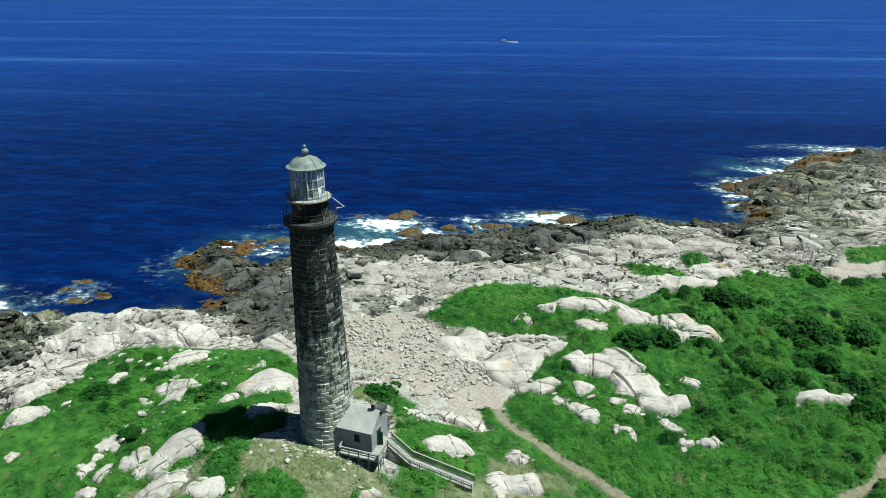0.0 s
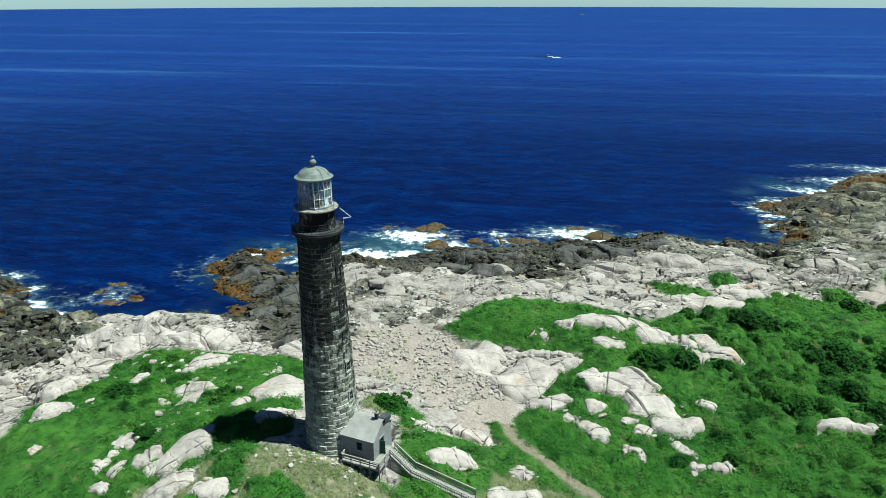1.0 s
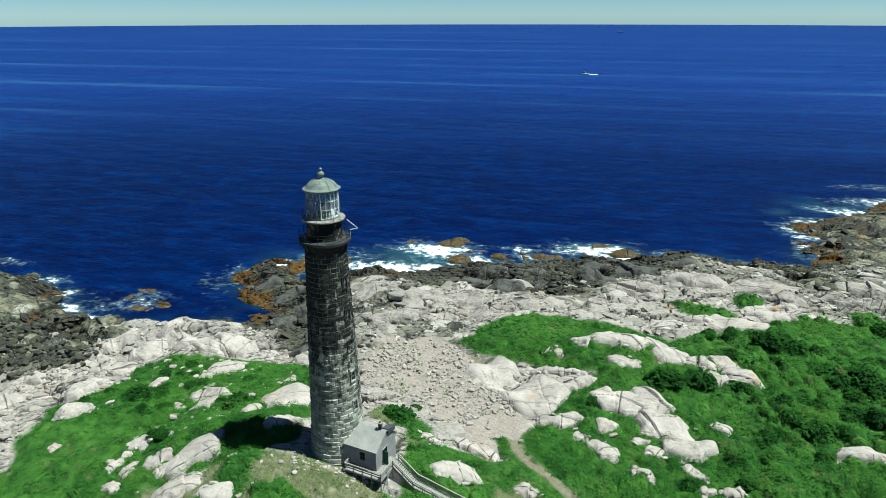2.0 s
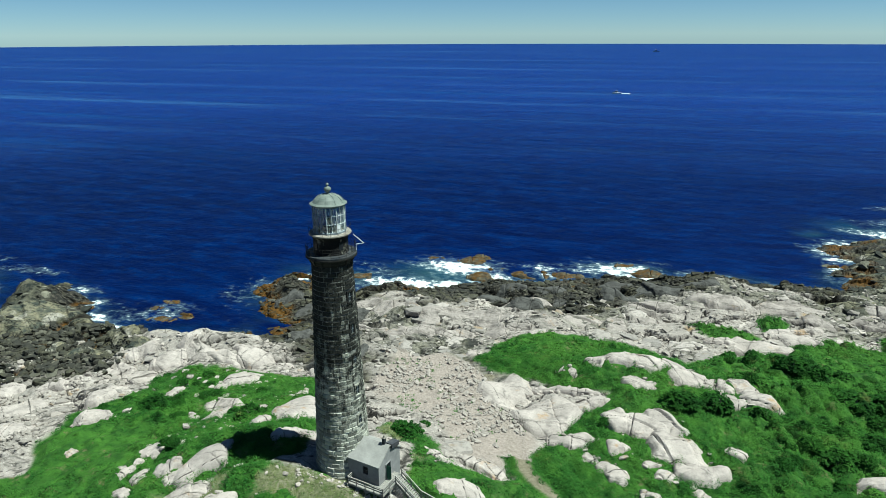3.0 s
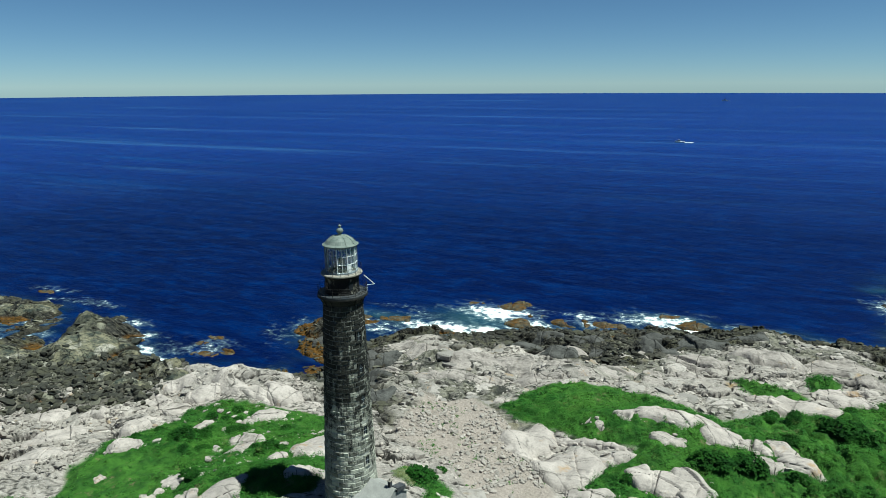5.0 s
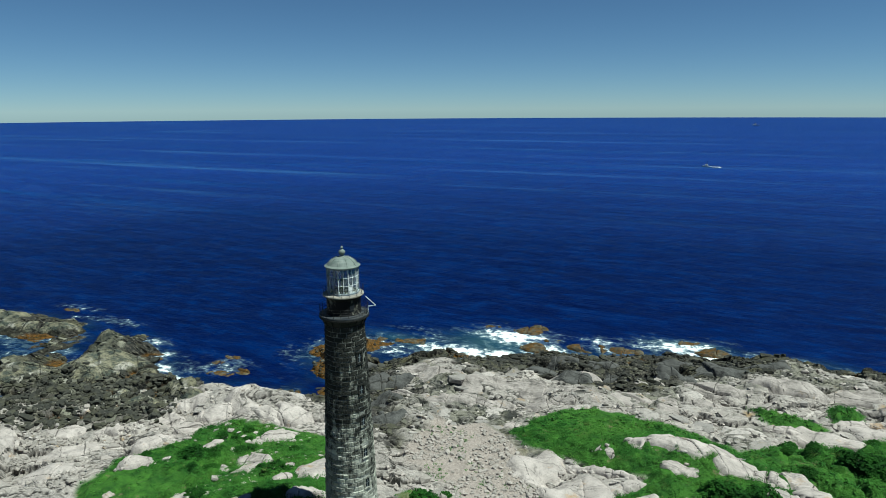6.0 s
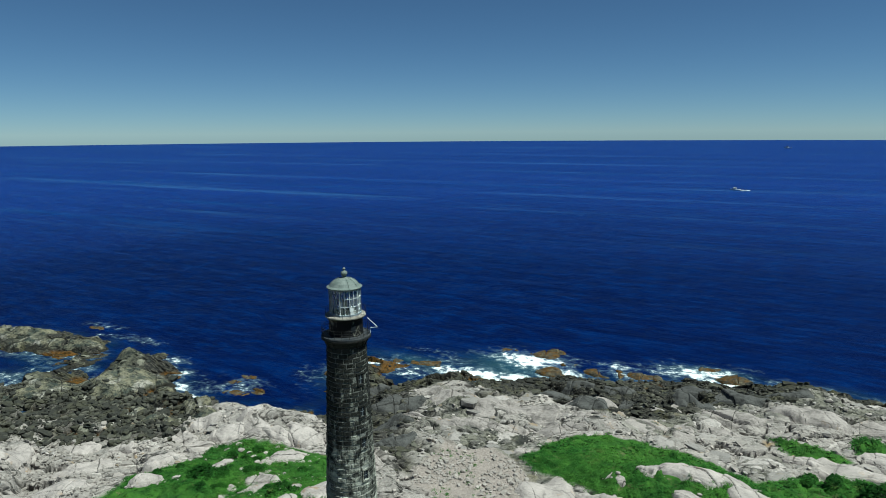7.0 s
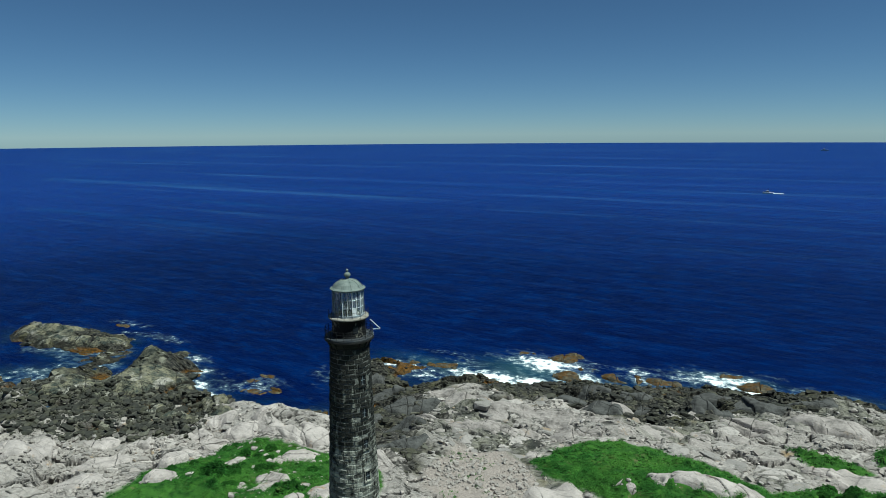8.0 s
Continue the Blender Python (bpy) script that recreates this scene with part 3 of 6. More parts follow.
# broad bare backs of rock: on the western ridge, along the shore, above the cove
WHALEBACKS = [
    (-61.4, 97.2, 8.2, 5.2, 172), (-72.6, 95.2, 9.4, 5.6, 178), (-66.0, 94.2, 8.0, 3.0, 8), (-76.9, 91.0, 7.3, 3.6, 25), (-79.4, 83.2, 10.6, 6.2, 64),
    (-79.6, 75.6, 6.2, 4.6, 40), (-84.6, 92.6, 6.2, 4.6, 36), (-54.6, 97.0, 3.6, 4.2, 5), (-44.6, 95.2, 6.3, 3.2, 172), (-85.0, 86.0, 6.0, 4.0, 50),
]
LEDGES_SHORE = [
    (-42.2, 129.1, 12.2, 6.7, 22), (-31.2, 130.2, 12.0, 8.3, 20), (-35.7, 119.2, 9.9, 5.3, 18), (-26.4, 121.6, 9.9, 4.1, 14), (-21.6, 130.0, 8.6, 7.0, 5),
    (-17.6, 124.0, 5.4, 5.8, 14), (-14.0, 130.6, 6.4, 3.7, 173), (-7.4, 129.4, 7.0, 4.8, 176), (-12.9, 126.1, 5.4, 2.6, 4), (-0.5, 134.2, 7.3, 6.0, 8),
    (6.6, 136.0, 7.4, 7.3, 12), (-52.1, 131.0, 8.3, 5.4, 30), (-46.2, 117.2, 9.3, 5.1, 170), (31.0, 154.4, 15.6, 9.0, 10),
]
LEDGES_EAST = [
    (48.4, 157.6, 15.4, 8.8, 166), (46.1, 147.5, 13.1, 3.0, 172), (67.5, 157.3, 11.6, 5.0, 176), (64.4, 152.9, 15.3, 2.6, 170), (16.1, 147.5, 12.2, 5.4, 178),
    (-1.4, 146.0, 11.0, 6.0, 8), (-16.0, 141.0, 12.0, 6.0, 10), (14.5, 139.4, 8.0, 3.4, 4),
]
LEDGES_COVE = [
    (-109.5, 63.0, 13.8, 8.0, 40), (-94.7, 70.3, 9.4, 6.6, 44), (-86.7, 62.9, 11.2, 6.6, 41), (-102.2, 75.7, 7.8, 3.8, 45), (-93.9, 79.2, 7.5, 3.1, 28),
    (-84.0, 79.9, 5.4, 4.6, 64),
]
IN_TURF = OUTCROPS_WEST + OUTCROPS_KNOLL + OUTCROPS_RIDGE + OUTCROPS_EAST + OUTCROPS_MIDDLE
WET_LEDGES = [
    (-25, 146, 10, 5, 10), (-14, 141, 9, 5, 5), (-4, 146, 10, 5, 12), (6, 152, 10, 5, 15), (16, 160, 12, 6, 20), (26, 167, 12, 5, 20), (-10, 152, 9, 4, 8),
    (-20, 152, 8, 4, 10), (5, 162, 9, 4, 15), (-50, 112, 9, 5, 40), (-44, 104, 8, 5, 50), (-58, 122, 9, 5, 30), (-66, 128, 9, 5, 40),
    (-60, 113, 7, 4, 60), (-47, 99, 7, 4, 60), (-74, 132, 7, 4, 60), (-52, 125, 8, 4, 35),
]
OUTCROPS = IN_TURF + WHALEBACKS + LEDGES_SHORE + LEDGES_EAST + LEDGES_COVE


def broad_height(x, y, d):
    """The lie of the land without its rocks, d metres inland."""
    z = np.where(d > 0, 5 * (1 - np.exp(-np.maximum(d, 0) / 11)), np.maximum(d * 0.3, -5))
    for cx, cy, h, wx, wy in SWELLS:
        z = z + h * np.exp(-((x - cx) / wx) ** 2 - ((y - cy) / wy) ** 2)
    return z


def cover(x, y):
    """The ground's height and what lies on it."""
    wx = x + 3.2 * (fbm(x, y, 7, 4, 3) - 0.5)
    wy = y + 3.2 * (fbm(x, y, 7, 4, 9) - 0.5)
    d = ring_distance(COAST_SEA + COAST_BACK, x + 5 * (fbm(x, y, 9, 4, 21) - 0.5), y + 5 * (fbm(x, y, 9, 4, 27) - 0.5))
    z = broad_height(x, y, d)
    rough = 5 * (fbm(x, y, 5, 4, 51) - 0.5)
    meadow = np.full(x.shape, -99.0)
    for ring in (MEADOW_EAST, MEADOW_NORTH, STRIP_A, STRIP_B, SLOPE, MEADOW_WEST):
        meadow = np.maximum(meadow, ring_distance(ring, wx, wy))
    meadow = np.maximum(meadow, np.where(y < 80, 2.6 - line_distance(FOOTPATH, wx, wy), -99.0))
    knoll = ring_distance(DRY_KNOLL, wx, wy)
    green = step(meadow + 0.35 * rough, -0.3, 0.5)
    slope_dry = step(ring_distance(SLOPE, wx, wy), -1, 2) * step(fbm(x, y, 6, 3, 77), 0.34, 0.54)
    dry = np.maximum(step(knoll, -0.5, 1.5) * (1 - step(fbm(x, y, 4.5, 3, 70), 0.46, 0.6)), slope_dry * 0.85)
    green = np.maximum(green, step(knoll + 0.3 * rough, -0.4, 0.6))
    path = step(1.0 - line_distance(FOOTPATH, wx, wy), -0.3, 0.4)
    path = np.maximum(path, step(0.9 - line_distance(FARM_TRACK, wx, wy), -0.3, 0.4))
    scree = step(np.maximum(ring_distance(SCREE_BANK, wx, wy), ring_distance(GRAVEL_EAST, wx, wy)), -1, 1)
    scree = scree * (1 - green)
    rocky = (1 - green) * (1 - 0.85 * scree) * (1 - path)
    cobble = step(ring_distance(COBBLE_COVE, wx, wy), -3, 3)
    basin = step(ring_distance(DARK_BASIN, wx, wy), -2, 2)
    # joints and ledges of the bedrock
    jx, jy = x + 2.0 * (fbm(x, y, 6, 3, 61) - 0.5), y + 2.0 * (fbm(x, y, 6, 3, 63) - 0.5)
    (coarse, gap_a), (middle, gap_b), (small, gap_c) = blocks(jx, jy, 6.0, 101, 2.1, 0.18), blocks(jx, jy, 2.6, 201, 1.9, 0.32), blocks(jx, jy, 1.2, 301, 1.5, -0.1)
    broken = step(fbm(x, y, 9, 3, 65), 0.42, 0.6)
    relief = 0.7 * coarse + 0.62 * middle + 0.5 * broken * small
    joint = np.maximum(gap_a, np.maximum(gap_b * step(fbm(x, y, 7, 3, 67), 0.36, 0.5), 0.8 * gap_c * broken)) * rocky
    # the land behind and far to the sides is plain
    calm = step(y, 38, 50) * step(x, -245, -228) * step(-x, -168, -152)
    joint = joint * calm
    margin = step(-np.maximum(meadow, knoll), -0.4, 4.5) * calm
    z = z + rocky * (0.2 * calm + 0.8 * margin) * relief * step(d, -14, 4)
    z = z + rocky * 1.5 * (fbm(x, y, 16, 3, 5) - 0.5)
    z = z + scree * 0.2 * blocks(x, y, 1.1, 401, 1.1, 0.7)[0] + scree * 0.8 * (fbm(x, y, 5, 3, 15) - 0.5)
    # hummocks of low shrub
    z = z + path * green * 0.5 * calm + calm * green * (1 - path) * step(np.maximum(meadow, knoll), -0.2, 3.2) * ((0.6 + 0.6 * step(x, 20, 30)) * np.abs(fbm(x, y, 3.4, 3, 41) - 0.5) * 2 + 0.5 * fbm(x, y, 1.5, 2, 45) + (1.3 + 0.9 * step(x, 24, 40)) * (1 - dry) * step(fbm(x, y, 13, 3, 46), 0.36, 0.55) * np.sqrt(np.abs(fbm(x, y, 3.8, 2, 47) - 0.5) * 2) - 0.2 * dry)
    level = step(6.3 - np.hypot(x + 24, y - 64.5), 0, 2.5)
    z = z * (1 - level) + level * np.clip(z, 11.0, 12.0)
    run = step(1.9 - np.abs(y - 65 + 0.183 * (x + 25)), 0, 0.9) * step(x, -17, -14) * step(-4 - x, 0, 1)
    z = np.where(run > 0, z * (1 - run) + run * np.minimum(z, 9.05 - 0.205 * (x + 13.6)), z)
    tide = 9 + 9 * np.exp(-((x + 18) / 36) ** 2) - 10 * np.exp(-((x + 82) / 15) ** 2 - ((y - 106) / 14) ** 2)
    tide = tide + 5 * np.exp(-((x - 15) / 22) ** 2) + 16 * step(x, 56, 62) * step(y - 0.9 * x, 118, 132)
    wet = step(tide + 16 * (fbm(x, y, 10, 4, 81) - 0.5) - d, -2, 2.5) * step(6 - z, 0, 1)
    # a chasm in the eastern rock, its dark painted as a wet patch
    wet = np.maximum(wet, step(1 - ((x - 61) / 8) ** 2 - ((y - 166 + 0.9 * (x - 61)) / 4) ** 2 + 3 * (fbm(x, y, 5, 3, 86) - 0.5), -0.1, 0.4))
    wet = np.maximum(wet, np.maximum(0.75 * cobble, basin * 0.9) * step(fbm(x, y, 6, 3, 83), 0.3, 0.5)) * (1 - green)
    belt = step(ring_distance(DARK_BELT, wx, wy) + 8 * (fbm(x, y, 8, 4, 84) - 0.5), -1.5, 1.5)
    wet = np.maximum(wet, belt * (1 - green))
    weed = step(0.9 - z + 1.8 * (fbm(x, y, 6, 4, 91) - 0.5), -0.2, 0.5) * step(fbm(x, y, 12, 2, 95), 0.4, 0.58)
    weed = np.maximum(weed, step(-64 - x, 0, 6) * step(x, -92, -86) * step(y, 116, 119) * step(2.5 + 6 * (fbm(x, y, 5, 3, 97) - 0.5) - d, -1, 1.5))
    weed = np.maximum(weed, 0.9 * step(x, 58, 62) * step(y, 184, 190) * step(10 + 14 * (fbm(x, y, 7, 3, 99) - 0.5) - d, -2, 2) * step(fbm(x, y, 9, 3, 92), 0.4, 0.56))
    grey = np.maximum(step(y - 1.1 * x + 24 * (fbm(x, y, 14, 4, 89) - 0.5), 86, 104) * step(x, 54, 66), step(-95 - x, -4, 10) * step(y, 80, 90)) * (1 - green)
    grey = np.maximum(grey, 0.7 * step(fbm(x, y, 20, 3, 88), 0.5, 0.66) * step(y, 96, 106) * (1 - green))
    return z, dict(green=green, dry=dry, path=path * (1 - wet) * (1 - 0.9 * scree), scree=scree, wet=wet, weed=weed, grey=grey, joint=joint)


gx, gy = np.meshgrid(
    spaced((-345, -240, 6), (-240, -128, 0.85), (-128, -112, 0.5), (-112, 78, 0.38), (78, 160, 0.9), (160, 345, 6)),
    spaced((-235, 40, 4), (40, 50, 1.0), (50, 192, 0.38), (192, 292, 0.9)))
gz, ground_masks = cover(gx, gy)
ground = tagged(new("ground", sheet_mesh("ground", gx, gy, gz, ground_masks, GROUND)), "rocky island ground of granite ledges, turf and scree", "ground", kind="structure")
GX, GY = gx[0], gy[:, 0]


def on_ground(x, y):
    """Height of the built ground at places given as arrays."""
    i = np.clip(np.searchsorted(GX, x) - 1, 0, len(GX) - 2)
    j = np.clip(np.searchsorted(GY, y) - 1, 0, len(GY) - 2)
    u, v = (x - GX[i]) / (GX[i + 1] - GX[i]), (y - GY[j]) / (GY[j + 1] - GY[j])
    return (gz[j, i] * (1 - u) + gz[j, i + 1] * u) * (1 - v) + (gz[j + 1, i] * (1 - u) + gz[j + 1, i + 1] * u) * v


def mask_at(key, x, y):
    i = np.clip(np.searchsorted(GX, x), 0, len(GX) - 1)
    j = np.clip(np.searchsorted(GY, y), 0, len(GY) - 1)
    return ground_masks[key][j, i]


def height_at(x, y):
    return float(on_ground(np.array([float(x)]), np.array([float(y)]))[0])


# ---- the sea ----
# white water: x, y, half-widths, strength
SURF_WEST = [
    (-76, 152, 11, 4, 0.5), (-90, 141, 5, 8, 0.24), (-66, 147, 6, 3, 0.5), (-62, 162, 14, 6, 0.26), (-134, 124, 5, 3, 0.5), (-124, 118, 3, 2.5, 0.6),
    (-117, 112, 3, 2.5, 0.55), (-152, 109, 3, 3, 0.4), (-187, 137, 10, 2.5, 0.38), (-101, 121, 6, 3, 0.28), (-172, 131, 12, 2, 0.35), (-131, 119, 4, 3, 0.6),
    (-103, 119, 7, 5, 0.42), (-160, 133, 12, 3, 0.30),
]
SURF_NORTH = [
    (-41, 173, 12, 7, 0.78), (-28, 166, 11, 6, 0.68), (-48, 156, 10, 5, 0.9), (-38, 158, 7, 4, 0.85), (-58, 155, 9, 4, 0.72), (-58, 148, 5, 4, 0.42),
    (-14, 174, 8, 4, 0.55), (6, 184, 12, 7, 0.72), (28, 187, 10, 3, 0.44), (66, 206, 3, 5, 0.5), (70, 214, 7, 2.5, 0.75), (66, 221, 5, 4, 0.6),
    (76, 232, 9, 4, 0.5), (90, 248, 12, 5, 0.6),
]
SURF_EAST = [
    (104, 264, 14, 6, 0.6), (13, 179, 6, 3, 0.5), (-4, 181, 6, 3, 0.6), (-16, 179, 6, 4, 0.55), (135, 287, 26, 6, 0.59),
]
SURF = SURF_WEST + SURF_NORTH + SURF_EAST
CLEAR_POOLS = [(-44, 166, 14, 10), (-70, 156, 16, 5), (92, 254, 16, 9), (72, 240, 9, 6), (8, 186, 10, 4)]
inner = spaced((-290, -130, 2.5), (-130, 110, 0.9), (110, 260, 2.5))
grow = [260.0]
while grow[-1] < 4900:
    grow.append(min(grow[-1] * 1.09 + 2, 4900))
sx = np.concatenate([-np.array(grow[:0:-1]) - 30, inner, np.array(grow[1:])])
inner = spaced((40, 100, 2.5), (100, 200, 0.9), (200, 330, 1.6))
grow = [330.0]
while grow[-1] < 4900:
    grow.append(min(grow[-1] * 1.06 + 2, 4900))
sy = np.concatenate([np.linspace(-4900, 40, 40)[:-1], inner, np.array(grow[1:])])
sx = np.clip(sx, -4900, 4900)
ux, uy = np.meshgrid(sx, sy)
square, round_ = np.maximum(np.abs(ux), np.abs(uy)), np.hypot(ux, uy)
pull = step(square, 300, 4900) * (square / np.maximum(round_, 1)) + 1 - step(square, 300, 4900)
ux, uy = ux * pull, uy * pull
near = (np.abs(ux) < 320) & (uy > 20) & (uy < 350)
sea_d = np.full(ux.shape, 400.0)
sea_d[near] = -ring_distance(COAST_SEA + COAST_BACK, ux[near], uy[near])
streaks = fbm(ux * 0.6, uy * 1.4, 6, 5, 121)
foam = np.zeros(ux.shape)
for cx, cy, rx, ry, s in SURF:
    foam = np.maximum(foam, s * np.exp(-(((ux - cx) / rx) ** 2 + ((uy - cy) / ry) ** 2)))
shallow = 0.2 * step(9 - sea_d, 0, 9)
for cx, cy, rx, ry in CLEAR_POOLS:
    shallow = np.maximum(shallow, 0.65 * np.exp(-(((ux - cx) / rx) ** 2 + ((uy - cy) / ry) ** 2)))
foam = foam + 0.26 * step(4.5 - sea_d, 0, 4) * step(fbm(ux, uy, 18, 2, 131), 0.4, 0.6) + 0.05 * step(28 - sea_d, 0, 24) * step(fbm(ux, uy, 14, 3, 133), 0.5, 0.62)
foam = np.clip(foam + 0.5 * (streaks - 0.5) * (foam > 0.05), 0, 1)
swell = np.where(near, 0.25 * (fbm(ux, uy * 1.8, 14, 3, 141) - 0.5) + 0.35 * foam * (fbm(ux, uy, 3, 3, 143) - 0.4), 0)
# the offshore mask grades the painted sky reflection with distance
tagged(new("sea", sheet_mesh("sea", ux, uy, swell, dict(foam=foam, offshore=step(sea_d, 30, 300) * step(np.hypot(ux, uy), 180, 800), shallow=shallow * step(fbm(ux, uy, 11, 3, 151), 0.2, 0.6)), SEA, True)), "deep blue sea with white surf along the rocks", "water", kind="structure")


# ---- rocks of the island ----
def outcrop_mesh(name, cx, cy, long, wide, bearing, rise, material, floor=None, rough=0.5, seed=0, fine=0.16):
    """A rounded back of rock that grows out of the ground, split by straight open joints into sheets and blocks."""
    rg = random.Random(900 + seed)
    turn = radians(bearing)
    c, s = math.cos(turn), math.sin(turn)
    pace = max(fine, math.sqrt(long * wide) / 60)
    across, along = long / 2 * 1.3 + 0.3, wide / 2 * 1.3 + 0.3
    u, v = np.meshgrid(np.arange(-across, across + pace, pace), np.arange(-along, along + pace, pace))
    x, y = cx + u * c - v * s, cy + u * s + v * c
    size = min(long, wide)
    # a wandering outline
    wu = u + 0.62 * size * (fbm(x + 31 * seed, y, size * 0.6, 2, 7) - 0.5)
    wv = v + 0.62 * size * (fbm(x, y + 17 * seed, size * 0.6, 2, 11) - 0.5)
    f = ((np.abs(wu) / (long / 2)) ** 2.7 + (np.abs(wv) / (wide / 2)) ** 2.7) ** (1 / 2.7)
    if floor is None:
        ring = [(q * math.cos(a), q * math.sin(a)) for q in (0.8, 1.7) for a in np.arange(0, 6.2, math.pi / 4)]
        base = (on_ground(x, y) + sum(on_ground(x + ox, y + oy) for ox, oy in ring)) / (1 + len(ring)) + 0.1
    else:
        base = np.full(x.shape, floor)
    lean = rg.uniform(-0.7, 0.5) * wv / wide + rg.uniform(-0.6, 0.6) * wu / long
    z = rise * (1 - np.minimum(f, 1.0) ** 4.5) * (1 + lean)
    # sheets that peel off parallel to the back
    sheet = z / 0.34 + 1.2 * (fbm(x, y, 4.0, 3, 43 + seed) - 0.5)
    z = 0.7 * z + 0.3 * 0.34 * (np.floor(sheet) + step(sheet - np.floor(sheet), 0.0, 0.6))
    crack = np.zeros(x.shape)
    # joints of two sets; each block between them sits a little higher, lower or tilted
    for angle, room, drop in ((rg.uniform(-0.3, 0.3) + 1.35, 3.0, 0.15), (rg.uniform(-0.25, 0.25), 3.4, 0.18)):
        w = u * math.cos(angle) + v * math.sin(angle) + 0.5 * (fbm(x, y, 3.0, 2, 60 + seed) - 0.5)
        span = long * abs(math.cos(angle)) + wide * abs(math.sin(angle))
        cuts, mark = [], -span * 0.5 - rg.uniform(0, 1) * room
        while mark < span * 0.6:
            cuts.append(mark)
            mark += room * rg.uniform(0.5, 1.7) * max(0.7, min(1.6, size / 4))
        cuts = np.array(cuts)
        lot = np.searchsorted(cuts, w)
        away = np.min(np.abs(w[..., None] - cuts), -1)
        height = np.array([rg.uniform(-1, 1) for _ in range(len(cuts) + 1)])
        slant = np.array([rg.uniform(-1, 1) for _ in range(len(cuts) + 1)])
        deep = np.array([rg.choice((0.4, 0.4, 0.8, 1.0)) for _ in range(len(cuts) + 1)])
        body = np.clip(1.2 - f, 0, 1) ** 0.5
        inside = step(away, 0.0, 0.26)
        z = z + body * rough * inside * (drop * rise * height[lot] + 0.13 * slant[lot] * (w - cuts[np.clip(lot - 1, 0, len(cuts) - 1)]))
        crack = np.maximum(crack, deep[lot] * np.clip(1 - away / max(0.24, 1.5 * pace), 0, 1))
        z = z - body * rough * deep[lot] * 0.16 * np.exp(-(away / max(0.16, pace)) ** 2)
    z = z + 0.1 * rough * (fbm(x, y, 1.1, 3, 540) - 0.5) + 0.22 * rough * rise * (fbm(x, y, 3.2, 3, 541) - 0.5) * np.clip(1.1 - f, 0, 1)
    z = base + z - 2.4 * np.clip(f - 0.96, 0, 0.6) - 0.12
    rows, cols = x.shape
    k = np.arange(rows * cols).reshape(rows, cols)
    quads = np.stack([k[:-1, :-1], k[:-1, 1:], k[1:, 1:], k[1:, :-1]], -1).reshape(-1, 4)
    quads = quads[f.ravel()[quads].min(-1) < 1.14]
    used, index = np.unique(quads, return_inverse=True)
    me = raw_mesh(name, np.stack([x, y, z], -1).reshape(-1, 3)[used], index.reshape(-1, 4), material)
    me.attributes.new("crack", "FLOAT", "POINT").data.foreach_set("value", crack.ravel()[used].astype(np.float32))
    return me


def add_outcrops(places, label, material, share=0.13, least=0.28, rough=0.6, first=0, swell=1.05):
    for n, (x, y, long, wide, bearing) in enumerate(places):
        big = max(long, wide)
        kind_of = "large" if big > 7 else "small" if big < 2.8 else "rounded"
        ob = new("rock_outcrop", outcrop_mesh("rock_outcrop", x, y, long * swell, wide * swell, bearing, least + share * math.sqrt(long * wide), material, rough=rough, seed=first + n))
        tagged(ob, f"{kind_of} pale pinkish granite {label}", "rock", "granite outcrops")


add_outcrops(IN_TURF, "outcrop with joints in green shrubs", GRANITE, 0.11, 0.32, 0.75, 0, 1.2)
add_outcrops(WHALEBACKS, "rock back on the bare western ridge", RIDGE_GRANITE, 0.13, 0.2, 1.0, 200)
add_outcrops(LEDGES_SHORE + LEDGES_EAST, "ledge split by dark joints", LEDGE_GRANITE, 0.07, 0.15, 1.0, 240)
add_outcrops(LEDGES_COVE, "ledge washed smooth above the cove", RIDGE_GRANITE, 0.09, 0.15, 0.9, 290)


for n, (x, y, long, wide, bearing) in enumerate(WET_LEDGES):
    ob = new("shore_rock", outcrop_mesh("shore_rock", x, y, long, wide, bearing, 0.3 + 0.1 * math.sqrt(long * wide), WET_LEDGE, rough=1.1, seed=400 + n))
    tagged(ob, "dark wet ledge of jointed rock above the tide", "rock", "dark ledges of the shore")


def make_weed_rock():
    k = Nodes("weedy_sea_rock", 0.6)
    p = k.world_place()
    rock = k.mix(k.ramp(k.noise(0.8, 5, place=p), 0.35, 0.65), (0.02, 0.019, 0.016), (0.1, 0.085, 0.055))
    weed = k.mix(k.ramp(k.noise(1.4, 5, 0.7, place=p), 0.35, 0.65), (0.018, 0.015, 0.006), (0.105, 0.052, 0.012))
    k.colour(k.mix(k.ramp(k.noise(0.5, 5, place=p), 0.42, 0.58), rock, weed))
    return k.bump(k.noise(2.5, 8, 0.7, place=p), 0.7, 0.25).m


WEED_ROCK = make_weed_rock()


